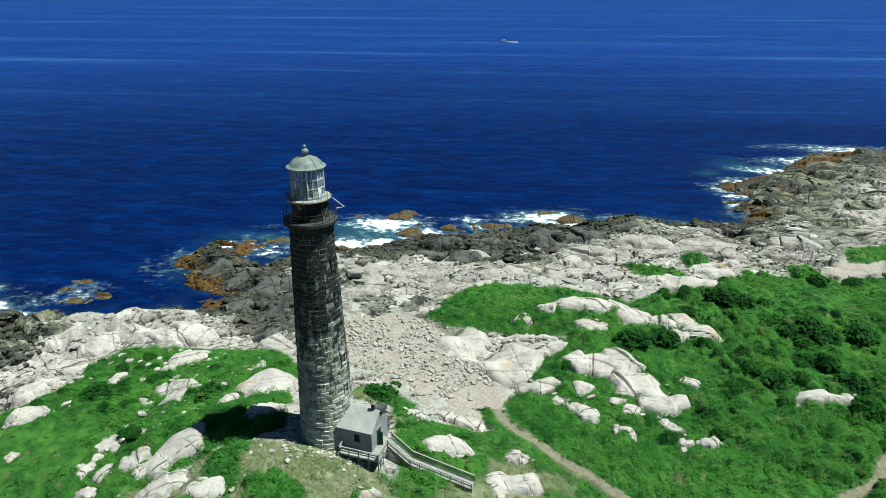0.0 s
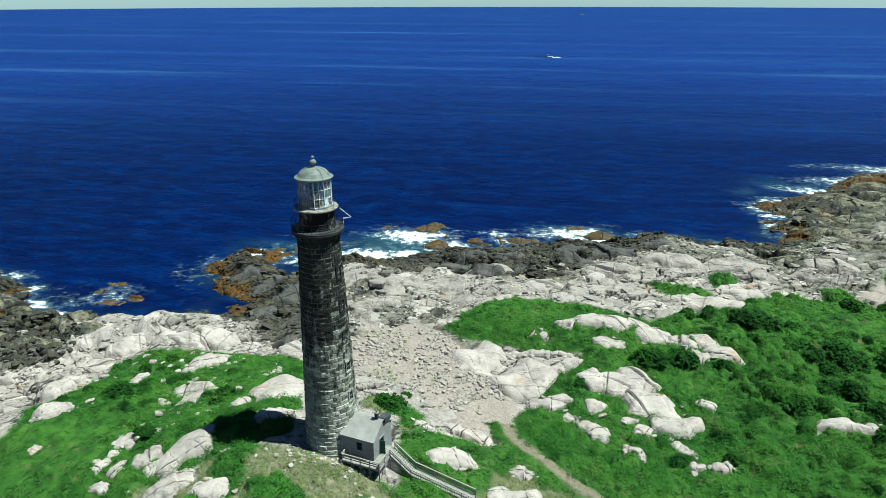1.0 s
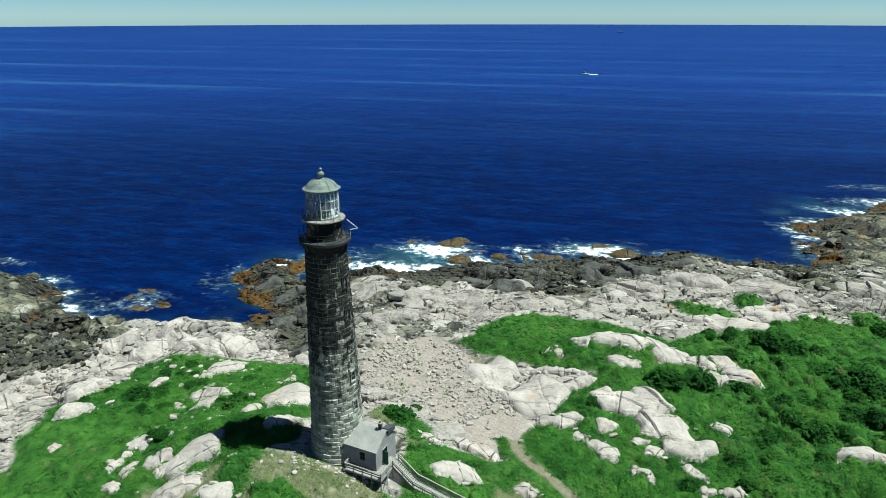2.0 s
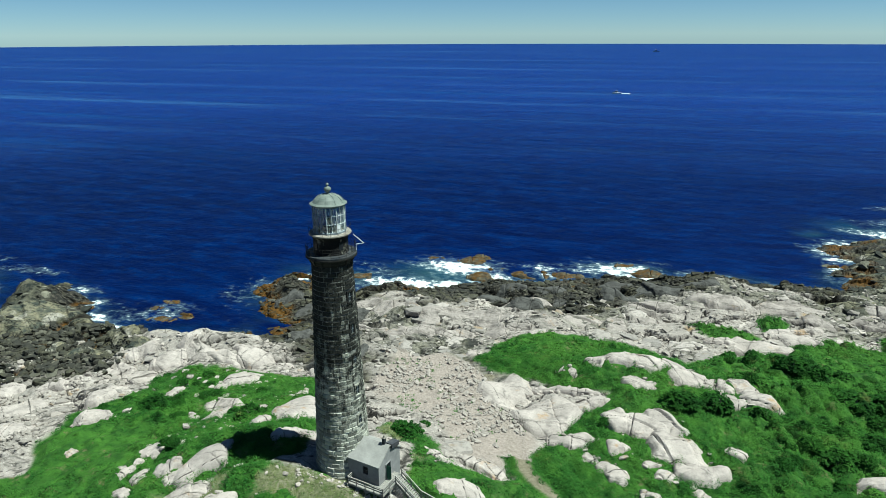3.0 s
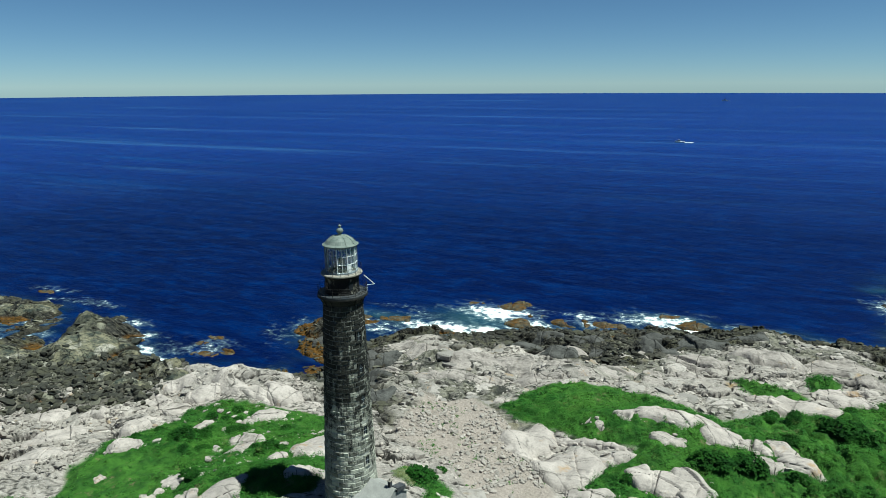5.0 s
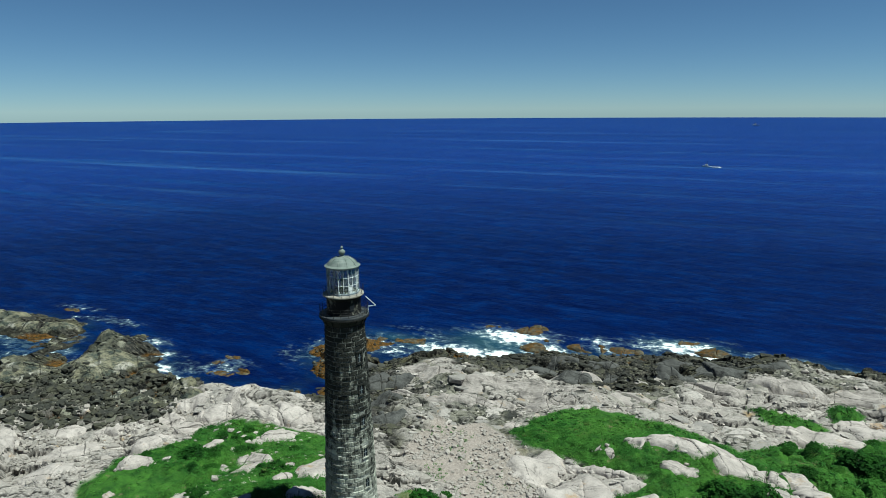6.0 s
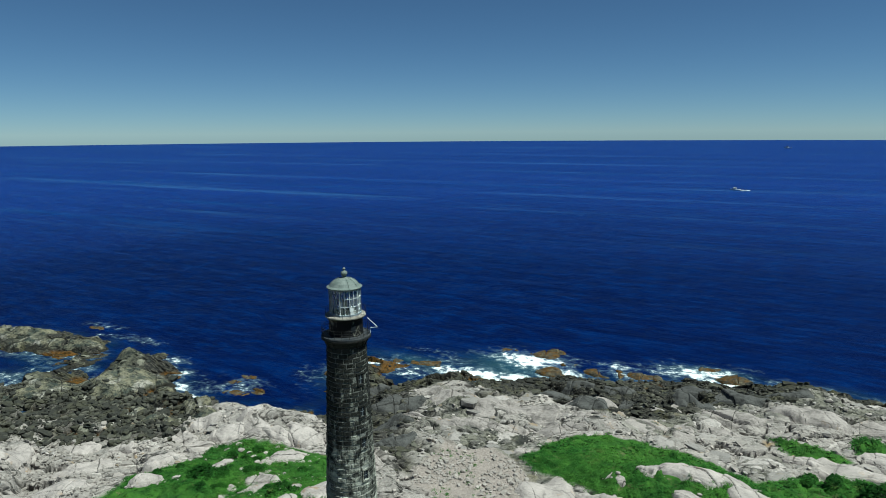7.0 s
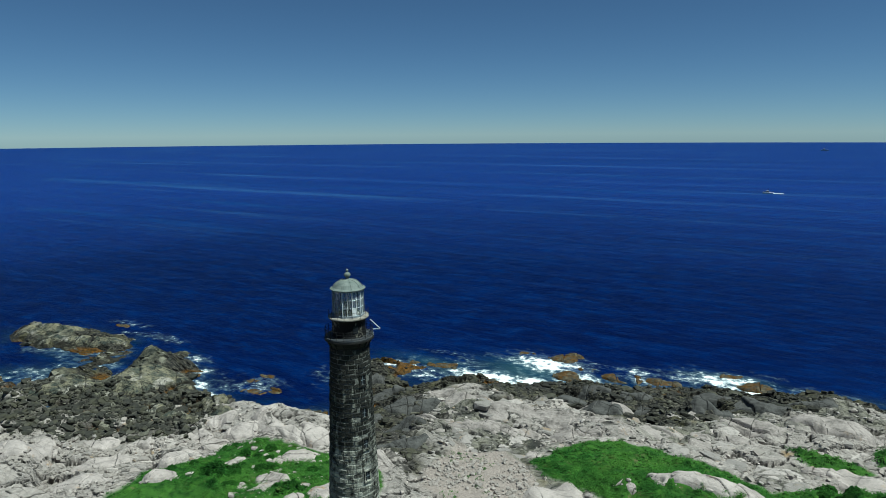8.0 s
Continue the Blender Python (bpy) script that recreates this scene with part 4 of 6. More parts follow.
def make_mossy_rock():
    """Weathered grey-green shore rock with pale scars, black in its cracks and near the tide."""
    k = Nodes("mossy_shore_rock", 0.85)
    p = k.world_place()
    tone = k.mix(k.ramp(k.noise(0.3, 6, 0.65, place=p), 0.4, 0.6), (0.17, 0.155, 0.105), (0.04, 0.047, 0.04))
    tone = k.mix(k.ramp(k.noise(0.17, 6, 0.7, place=p), 0.55, 0.68), tone, (0.3, 0.28, 0.245))
    tone = k.mix(k.ramp(k.noise(1.3, 7, 0.72, place=p), 0.5, 0.64, 0, 0.9), tone, (0.01, 0.011, 0.01))
    crack = k.math("MAXIMUM", joints(k, p), k.ramp(k.mask("crack"), 0.42, 0.8))
    tone = k.mix(k.math("MULTIPLY", crack, 0.9), tone, (0.008, 0.008, 0.008))
    high = k.t.nodes.new("ShaderNodeSeparateXYZ")
    k.t.links.new(p, high.inputs[0])
    zone = k.math("ADD", high.outputs["Z"], k.ramp(k.noise(0.5, 5, 0.65, place=p), 0.3, 0.7, -1.2, 1.2))
    k.colour(k.mix(k.ramp(zone, 0.9, 1.9, 0.9, 0), tone, (0.012, 0.011, 0.009)))
    return k.bump(k.math("SUBTRACT", k.noise(1.8, 8, 0.72, place=p), crack), 0.8, 0.4).m


MOSSY_ROCK = make_mossy_rock()
# grey rock masses of the points: x, y, length, width, bearing, rise
SHORE_ROCKS = [
    (-126.5, 104.5, 20, 13, 62, 1.6), (-142.2, 91.8, 18, 12, 55, 1.2), (-195, 113.1, 23, 8, 30, 0.8), (-179, 113, 26, 5.5, 28, 0.5), (-99.2, 101.6, 12, 6, 165, 1.7),
    (-100, 92.8, 9.3, 4, 50, 1.0), (-109.9, 92.7, 6.4, 3.6, 60, 0.9), (-89.2, 95.5, 6.4, 5.6, 19, 1.2), (-155.2, 111.1, 12.4, 5.3, 70, 0.9), (-159.7, 102.8, 12.2, 6.8, 34, 0.8),
    (-167, 119, 14, 7, 20, 1.1), (-115, 107, 9, 5, 40, 1.0), (-136, 100, 12, 5, 50, 0.8),
]
SHORE_ROCKS_EAST = [
    (85.3, 177.1, 13, 7.6, 6, 1.4), (100.6, 194.4, 12, 8, 0, 1.2), (79.7, 210.5, 13.6, 10, 157, 1.0), (96.6, 218.4, 16.4, 8.8, 166, 0.8), (113.9, 247.5, 21.3, 12, 151, 0.9),
    (76.6, 192.7, 13.4, 6.7, 143, 0.9), (60.7, 163, 13.7, 4.7, 133, 1.0), (92, 205, 14, 7, 160, 0.9), (104, 232, 16, 7, 150, 0.8), (90, 228, 13, 6, 150, 0.7),
    (110, 205, 14, 7, 170, 1.0), (122, 222, 16, 8, 165, 0.9),
]
for n, (x, y, long, wide, bearing, h) in enumerate(SHORE_ROCKS + SHORE_ROCKS_EAST):
    ob = new("shore_rock", outcrop_mesh("shore_rock", x, y, long, wide, bearing, h, MOSSY_ROCK, rough=0.9, seed=320 + n, fine=0.3))
    tagged(ob, "broad grey-green weathered rock mass with black cracks by the sea", "rock", "rock masses of the points")
SKERRIES = [
    (-103.2, 114.5, 5, 3, 0.9), (-106, 121, 4, 2.5, 0.6), (-105, 125, 5, 2, 0.6), (-97, 118, 6, 3, 1.0), (-99, 115.4, 5, 2.4, 0.7), (-189.5, 133, 9, 5, 1.1), (-184, 139, 4, 2, 0.5), (-69.5, 156.7, 13, 4, 0.9),
    (-50, 177.9, 4, 3, 0.8), (-38.5, 178.7, 7, 4, 1.2), (-35.7, 183, 5, 3, 0.8), (-28, 175, 6, 3, 0.8), (-43, 160.4, 3.5, 3, 0.7),
    (-32, 166, 6, 4, 1.0), (-18.5, 173, 10, 5, 1.3), (-9, 175, 7, 4, 1.2), (7.2, 188.7, 6, 3.5, 1.0), (12.9, 183, 9, 4, 1.1),
]
for n, (x, y, w, d, h) in enumerate(SKERRIES):
    ob = new("sea_rock", outcrop_mesh("sea_rock", x, y, w * 1.25, d * 1.25, 8, h * 0.45, WEED_ROCK, floor=-0.1, rough=1.9, seed=80 + n))
    tagged(ob, "low wet sea rock covered with orange-brown weed in surf", "rock", "skerries off the shore")


def broken_block(seed, flat=0.75):
    """An angular piece of split granite about one metre across: corners and triangles."""
    rg = random.Random(seed)
    bm = bmesh.new()
    for _ in range(24):
        v = Vector((rg.uniform(-1, 1), rg.uniform(-1, 1), rg.uniform(-1, 1)))
        v /= (abs(v.x) ** 4 + abs(v.y) ** 4 + abs(v.z) ** 4) ** 0.25
        v *= 0.5 * rg.uniform(0.8, 1.1)
        bm.verts.new((v.x, v.y, v.z * flat))
    hull = bmesh.ops.convex_hull(bm, input=bm.verts)
    bmesh.ops.delete(bm, geom=[v for v in hull["geom_interior"] if isinstance(v, bmesh.types.BMVert)], context="VERTS")
    loose = [v for v in bm.verts if not v.link_faces]
    bmesh.ops.delete(bm, geom=loose, context="VERTS")
    bmesh.ops.triangulate(bm, faces=bm.faces)
    bm.verts.index_update()
    verts = [v.co.copy() for v in bm.verts]
    faces = [[v.index for v in f.verts] for f in bm.faces]
    bm.free()
    return np.array([v[:] for v in verts]), np.array(faces)


def boulder_mesh(seed):
    verts, faces = broken_block(seed)
    me = bpy.data.meshes.new("boulder")
    me.from_pydata([(x, y, z + 0.25) for x, y, z in verts.tolist()], [], faces.tolist())
    return me


def make_boulder_stone(name, wet):
    k = Nodes(name, 0.85)
    p = k.world_place()
    pale = k.mix(k.chance(), (0.342, 0.298, 0.27), (0.203, 0.181, 0.163))
    pale = k.mix(k.ramp(k.island(), 0, 1, 0, 0.6), pale, (0.15, 0.135, 0.12))
    dark = k.mix(k.chance(), (0.005, 0.0052, 0.005), (0.038, 0.039, 0.033))
    dark = k.mix(k.ramp(k.island(), 0.2, 0.75, 0, 0.7), dark, (0.02, 0.021, 0.018))
    dark = k.mix(k.ramp(k.island(), 0.72, 1, 0, 0.9), dark, (0.11, 0.105, 0.083))
    dark = k.mix(k.ramp(k.noise(0.3, 4, 0.6, place=p), 0.48, 0.62, 0, 0.8), dark, (0.048, 0.047, 0.031))
    k.colour(k.mix(k.ramp(k.noise(3, 5, 0.7, place=p), 0.4, 0.75, 0, 0.6), dark if wet else pale, (0.06, 0.054, 0.044) if wet else (0.13, 0.12, 0.11)))
    return k.bump(k.noise(5, 6, 0.7, place=p), 0.5, 0.12).m


def make_ledge(name, light, mid, dark):
    k = Nodes(name, 0.85)
    p = k.world_place()
    tone = k.mix(k.ramp(k.island(), 0.15, 0.75), light, mid)
    tone = k.mix(k.ramp(k.noise(1.1, 6, 0.7, place=p), 0.5, 0.72), tone, dark)
    tone = k.mix(k.ramp(k.noise(0.2, 3, place=p), 0.6, 0.72), tone, tuple(v * s for v, s in zip(mid, (1.05, 0.85, 0.6))))
    k.colour(tone)
    return k.bump(k.noise(3, 8, 0.72, place=p), 0.7, 0.25).m


PALE_STONE, WET_STONE = make_boulder_stone("pale_boulder", False), make_boulder_stone("wet_boulder", True)
LEDGE = make_ledge("ledge_granite", (0.352, 0.313, 0.288), (0.196, 0.178, 0.165), (0.09, 0.084, 0.075))
GREY_STONE = make_ledge("grey_shore_rock", (0.155, 0.148, 0.115), (0.03, 0.0315, 0.027), (0.013, 0.0135, 0.012))
shapes = {False: [], True: []}
for wet in (False, True):
    for s in range(8):
        me = boulder_mesh(40 + s + 20 * wet)
        me.materials.append(WET_STONE if wet else PALE_STONE)
        shapes[wet].append(me)


def clear_of_rocks(x, y, spare=0.0):
    free = np.ones(x.shape, bool)
    for cx, cy, long, wide, bearing in OUTCROPS:
        c, s = math.cos(radians(bearing)), math.sin(radians(bearing))
        u, v = (x - cx) * c + (y - cy) * s, (y - cy) * c - (x - cx) * s
        free &= (u / (long / 2 + spare)) ** 2 + (v / (wide / 2 + spare)) ** 2 > 1
    return free


rng = np.random.default_rng(5)
# single boulders along the shore and on the scree
cand = np.stack([rng.uniform(-112, 66, 9000), rng.uniform(70, 186, 9000)], -1)
cz = on_ground(cand[:, 0], cand[:, 1])
good = (mask_at("green", cand[:, 0], cand[:, 1]) < 0.15) & (cz > 0.4) & clear_of_rocks(cand[:, 0], cand[:, 1], 0.5)
good &= np.hypot(cand[:, 0] + 24, cand[:, 1] - 64) > 9
for k, (x, y) in enumerate(cand[good][:290]):
    wet = mask_at("wet", np.array([x]), np.array([y]))[0] > 0.45
    ob = new("boulder", shapes[bool(wet)][k % 8])
    size = (0.5 + 1.5 * rng.random() ** 2.4) * (0.55 if mask_at("scree", np.array([x]), np.array([y]))[0] > 0.4 else 1)
    ob.matrix_basis = Matrix.Translation((x, y, height_at(x, y) - 0.12 * size)) @ Matrix.Rotation(rng.uniform(0, 6.28), 4, "Z") @ Matrix.Diagonal((size * rng.uniform(0.8, 1.5), size, size * rng.uniform(0.6, 1.0), 1))
    tagged(ob, "dark wet boulder lying among shore rocks" if wet else "pale broken granite boulder lying on bare rock", "boulder", "loose boulders")


def stone_field(name, label, places, sizes, material, seed, flat=0.75, along=None, sunk=0.0, lean=0.14):
    """Many split stones as one mesh; along: the direction of their long side, if they share one."""
    r = np.random.default_rng(seed)
    kinds = [broken_block(seed * 100 + k, flat) for k in range(10)]
    which = r.integers(0, 10, len(places))
    cos, idx, start = [], [], 0
    for k, (verts, tris) in enumerate(kinds):
        p, size = places[which == k], sizes[which == k]
        n = len(p)
        if not n:
            continue
        shape = verts[None] * np.stack([r.uniform(0.9, 1.7, n), r.uniform(0.75, 1.1, n), r.uniform(0.7, 1.2, n)], -1)[:, None]
        a = r.uniform(0, 6.28, n) if along is None else along + r.normal(0, 0.22, n) + math.pi * r.integers(0, 2, n)
        tx, ty = r.normal(0, lean, n)[:, None], r.normal(0, lean, n)[:, None]
        z = shape[..., 2] + tx * shape[..., 0] + ty * shape[..., 1]
        c, s = np.cos(a)[:, None], np.sin(a)[:, None]
        x, y = shape[..., 0] * c - shape[..., 1] * s, shape[..., 0] * s + shape[..., 1] * c
        ground_z = on_ground(p[:, 0], p[:, 1])[:, None] + size[:, None] * (z + 0.15 - sunk)
        cos.append(np.stack([x * size[:, None] + p[:, :1], y * size[:, None] + p[:, 1:2], ground_z], -1).reshape(-1, 3))
        idx.append((tris[None] + (np.arange(n) * len(verts))[:, None, None]).reshape(-1) + start)
        start += n * len(verts)
    co, idx = np.concatenate(cos), np.concatenate(idx)
    me = bpy.data.meshes.new(name)
    me.vertices.add(len(co))
    me.vertices.foreach_set("co", co.astype(np.float32).ravel())
    me.loops.add(len(idx))
    me.loops.foreach_set("vertex_index", idx.astype(np.int32))
    me.polygons.add(len(idx) // 3)
    me.polygons.foreach_set("loop_start", np.arange(0, len(idx), 3, dtype=np.int32))
    me.polygons.foreach_set("use_smooth", np.zeros(len(idx) // 3, bool))
    me.update(calc_edges=True)
    me.materials.append(material)
    return tagged(new(name, me), label, "stones", kind="stuff")


def scatter(n, x0, x1, y0, y1, keep, seed):
    r = np.random.default_rng(seed)
    p = np.stack([r.uniform(x0, x1, n), r.uniform(y0, y1, n)], -1)
    return p[keep(p[:, 0], p[:, 1])]


p = scatter(21000, -40, 4, 74, 114, lambda x, y: (mask_at("scree", x, y) > 0.5) & (fbm(x, y, 4, 3, 7) > 0.44 + 0.12 * hashed(np.floor(x * 9), np.floor(y * 9), 8)) & clear_of_rocks(x, y), 11)
stone_field("scree_stones", "loose grey and pink scree stones on bare gravel", p, 0.08 + 0.85 * np.random.default_rng(3).random(len(p)) ** 9, PALE_STONE, 12)
p = scatter(9500, -165, -80, 60, 112, lambda x, y: (ring_distance(COBBLE_COVE, x, y) > -2) & (mask_at("green", x, y) < 0.2), 13)
stone_field("cove_cobbles", "dark wet cobbles filling the cove", p, 0.3 + 1.6 * np.random.default_rng(4).random(len(p)) ** 4, WET_STONE, 14)
p = scatter(4200, -132, -78, 58, 92, lambda x, y: (mask_at("green", x, y) < 0.2) & (fbm(x, y, 6, 3, 37) > 0.42) & (ring_distance(COBBLE_COVE, x, y) < -1) & (on_ground(x, y) > 0.2), 25)
stone_field("beach_stones", "pale and grey beach stones between washed ledges", p, 0.2 + 1.0 * np.random.default_rng(14).random(len(p)) ** 4, PALE_STONE, 26)
p = scatter(16000, -110, 75, 70, 186, lambda x, y: (mask_at("green", x, y) < 0.2) & (mask_at("wet", x, y) < 0.4) & (fbm(x, y, 6, 3, 17) > 0.56) & (on_ground(x, y) > 0.5), 15)
stone_field("shore_rubble", "pale granite rubble in the joints of the ledges", p, 0.2 + 0.7 * np.random.default_rng(6).random(len(p)) ** 3, PALE_STONE, 16)
p = scatter(14000, -100, 66, 90, 190, lambda x, y: (mask_at("wet", x, y) > 0.5) & (fbm(x, y, 6, 3, 19) > 0.5) & (on_ground(x, y) > -0.2), 17)
stone_field("wet_rubble", "dark wet rubble along the waterline", p, 0.25 + 0.9 * np.random.default_rng(8).random(len(p)) ** 3, WET_STONE, 18)

p = scatter(420, -52, -8, 46, 64, lambda x, y: (mask_at("dry", x, y) > 0.2) & (fbm(x, y, 5, 3, 23) > 0.48) & (np.hypot(x + 24, y - 64.5) > 4.5), 19)
stone_field("knoll_stones", "pale stones lying in the dry grass of the knoll", p, 0.12 + 0.6 * np.random.default_rng(10).random(len(p)) ** 3, PALE_STONE, 20)

# loose pieces at the feet of the outcrops
r = np.random.default_rng(73)
feet = []
for x, y, long, wide, bearing in IN_TURF:
    c, q = math.cos(radians(bearing)), math.sin(radians(bearing))
    for _ in range(int(2 + long)):
        a = r.uniform(0, 6.28)
        u, v = (long / 2 + r.uniform(-0.3, 0.8)) * math.cos(a), (wide / 2 + r.uniform(-0.3, 0.8)) * math.sin(a)
        feet.append((x + u * c - v * q, y + u * q + v * c))
feet = np.array(feet)
stone_field("outcrop_rubble", "small white granite pieces at the feet of the outcrops", feet, 0.2 + 0.8 * r.random(len(feet)) ** 3, GRANITE, 74, 0.6, 0.3, -0.15)

p = scatter(560, -80, -33, 56, 95, lambda x, y: (mask_at("green", x, y) > 0.5) & (fbm(x, y, 7, 3, 27) > 0.54) & ((y > 68) | (x > -56)) & clear_of_rocks(x, y) & (np.hypot(x + 24, y - 64.5) > 9), 29)
stone_field("meadow_stones", "pale granite stones half sunk in the western turf", p, 0.2 + 1.3 * np.random.default_rng(12).random(len(p)) ** 5, GRANITE, 30, 0.5, 0.6, 0.1)

# split ledge blocks of the shore, lying along the strike of the rock
def bare_pale(x, y):
    return (mask_at("green", x, y) < 0.12) & (mask_at("scree", x, y) < 0.3) & (mask_at("wet", x, y) < 0.5) & (on_ground(x, y) > 0.6) & clear_of_rocks(x, y, 0.3) & (fbm(x, y, 10, 3, 191) > 0.4) & (np.hypot(x + 24, y - 64.5) > 9)


def bare_wet(x, y):
    return (mask_at("green", x, y) < 0.12) & (mask_at("wet", x, y) > 0.4) & (on_ground(x, y) > -0.3) & (fbm(x, y, 9, 3, 193) > 0.36) & (ring_distance(COBBLE_COVE, x, y) < 2)


p = scatter(2500, -112, 78, 62, 188, bare_pale, 41)
middle = (p[:, 0] > -42) & (p[:, 0] < 22) & (p[:, 1] < 139)
single_slabs, p = p[middle][:290], np.concatenate([p[middle][290:], p[~middle]])
stone_field("ledge_slabs", "pale split granite ledge slabs along the shore", p, 0.9 + 3.4 * np.random.default_rng(42).random(len(p)) ** 2.5, LEDGE, 43, 0.42, 0.2, 0.31, 0.09)
p = scatter(5000, -112, 78, 62, 188, lambda x, y: bare_pale(x, y) & (fbm(x, y, 5, 3, 195) > 0.52), 53)
stone_field("ledge_rubble", "pale angular rubble between the ledge slabs", p, 0.25 + 0.9 * np.random.default_rng(54).random(len(p)) ** 2.5, LEDGE, 55, 0.6, 0.2, 0.0)
p = scatter(6500, -112, 78, 80, 192, bare_wet, 44)
stone_field("wet_ledge_slabs", "dark wet split ledge slabs near the water", p, 0.5 + 2.0 * np.random.default_rng(45).random(len(p)) ** 2.8, WET_STONE, 46, 0.5, 0.3, 0.26, 0.14)
p = scatter(1300, -225, -98, 78, 130, lambda x, y: (mask_at("green", x, y) < 0.12) & (fbm(x, y, 9, 3, 197) > 0.46) & (on_ground(x, y) > -0.2), 47)
stone_field("western_slabs", "grey weathered slabs of the western point", p, 0.4 + 2.4 * np.random.default_rng(48).random(len(p)) ** 3.5, GREY_STONE, 49, 0.5, 0.35, 0.3, 0.14)
p = scatter(3600, 56, 165, 150, 285, lambda x, y: (mask_at("green", x, y) < 0.12) & (y - 1.1 * x > 90) & (fbm(x, y, 9, 3, 199) > 0.47) & (mask_at("scree", x, y) < 0.3) & (on_ground(x, y) > -0.2), 50)
stone_field("eastern_slabs", "grey weathered slabs of the eastern point", p, 0.5 + 3.0 * np.random.default_rng(51).random(len(p)) ** 2.5, GREY_STONE, 52, 0.4, 0.25, 0.3, 0.12)

r = np.random.default_rng(77)
p = np.stack([r.uniform(-30, -18.5, 190), 60.6 + 0.16 * r.normal(0, 4, 190)], -1)
p = p[np.hypot(p[:, 0] + 25, p[:, 1] - 65) > 4.0]
stone_field("foot_gravel", "pale gravel and stones at the foot of the tower", p, 0.1 + 0.4 * r.random(len(p)) ** 3, GRANITE, 78)

# ---- the lighthouse tower ----
AX, AY, FOOT = -25.0, 65.0, 11.6
GALLERY_IRON = make_plain("worn_gallery_iron", (0.022, 0.026, 0.032), (0.06, 0.06, 0.06), 1.3, 0.6)
tower = new("lighthouse_tower")
tower.location = (AX, AY, FOOT - 0.37)
tagged(tower, "tall tapering grey granite lighthouse tower with dark stains", "lighthouse")


def tower_radius(z):
    return 2.43 + (40.8 - z) * 0.0385 + 0.26 * max(0.0, (17.0 - z) / 5) ** 2


def wall_block(r, span, high, seed):
    """One rock-faced stone of a round course, about the axis, centred on the x side."""
    rg = random.Random(seed)
    gap = 0.034
    proud = rg.uniform(0.02, 0.09)
    verts, inset = [], 0.05
    cols = (-0.5, 0.0, 0.5)
    for rad, shrink, dz in ((r - 0.22, gap, gap), (r - 0.012, gap, gap), (r + proud, gap + inset, gap + inset)):
        for lev in (-1, 1):
            for c in cols:
                a = c * (span - 2 * shrink / r)
                jig = rg.uniform(-0.04, 0.05) if rad > r else 0
                verts.append(((rad + jig) * math.cos(a), (rad + jig) * math.sin(a), lev * (high / 2 - dz)))
    faces = []
    for lo in (0, 6):
        hi = lo + 6
        faces += [(lo + 0, lo + 1, hi + 1, hi + 0), (lo + 1, lo + 2, hi + 2, hi + 1), (lo + 2, lo + 5, hi + 5, hi + 2), (lo + 5, lo + 4, hi + 4, hi + 5), (lo + 4, lo + 3, hi + 3, hi + 4), (lo + 3, lo + 0, hi + 0, hi + 3)]
    faces += [(12, 13, 16, 15), (13, 14, 17, 16)]
    return verts, faces


core = turned([(tower_radius(z) - 0.02, z - FOOT) for z in np.linspace(FOOT - 0.6, 40.9, 30)] + [(0, 40.9 - FOOT)], 64)
part("mortar_core", core, MORTAR, tower, "pale mortar between the courses")
WINDOW_Z, WINDOW_AZ = (19.75, 24.0, 28.3, 32.45, 36.7), radians(-16)
COURSE, joined_v, joined_f, courses = 0.62, [], [], []
z0, row = FOOT, 0
while z0 < 40.4:
    r = tower_radius(z0 + COURSE / 2)
    count = max(14, round(2 * math.pi * r / 1.12))
    span = 2 * math.pi / count
    shift = (row % 2) * 0.5 + 0.12 * math.sin(row * 2.3)
    stock = [wall_block(r, span, COURSE, row * 10 + v) for v in range(3)]
    meshes = {}
    for k in range(count):
        az = (k + shift) * span
        az = (az + math.pi) % (2 * math.pi) - math.pi
        if any(abs(az - WINDOW_AZ) < span * 0.62 and z0 < wz + 0.75 and z0 + COURSE > wz - 0.75 for wz in WINDOW_Z):
            continue
        variant = (k * 7 + row * 3) % 3
        if radians(-112) < az < radians(8):
            if variant not in meshes:
                meshes[variant] = raw_mesh("block", *stock[variant], STONE)
            courses.append((meshes[variant], az, z0 + COURSE / 2 - FOOT))
        else:
            c, s = math.cos(az), math.sin(az)
            base = len(joined_v)
            joined_v += [(x * c - y * s, x * s + y * c, z + z0 + COURSE / 2 - FOOT) for x, y, z in stock[variant][0]]
            joined_f += [tuple(base + i for i in f) for f in stock[variant][1]]
    z0, row = z0 + COURSE, row + 1
TOWER_TOP = z0
tagged(part("stone_coursework", raw_mesh("stone_coursework", joined_v, joined_f, STONE), None, tower), kind="stuff")

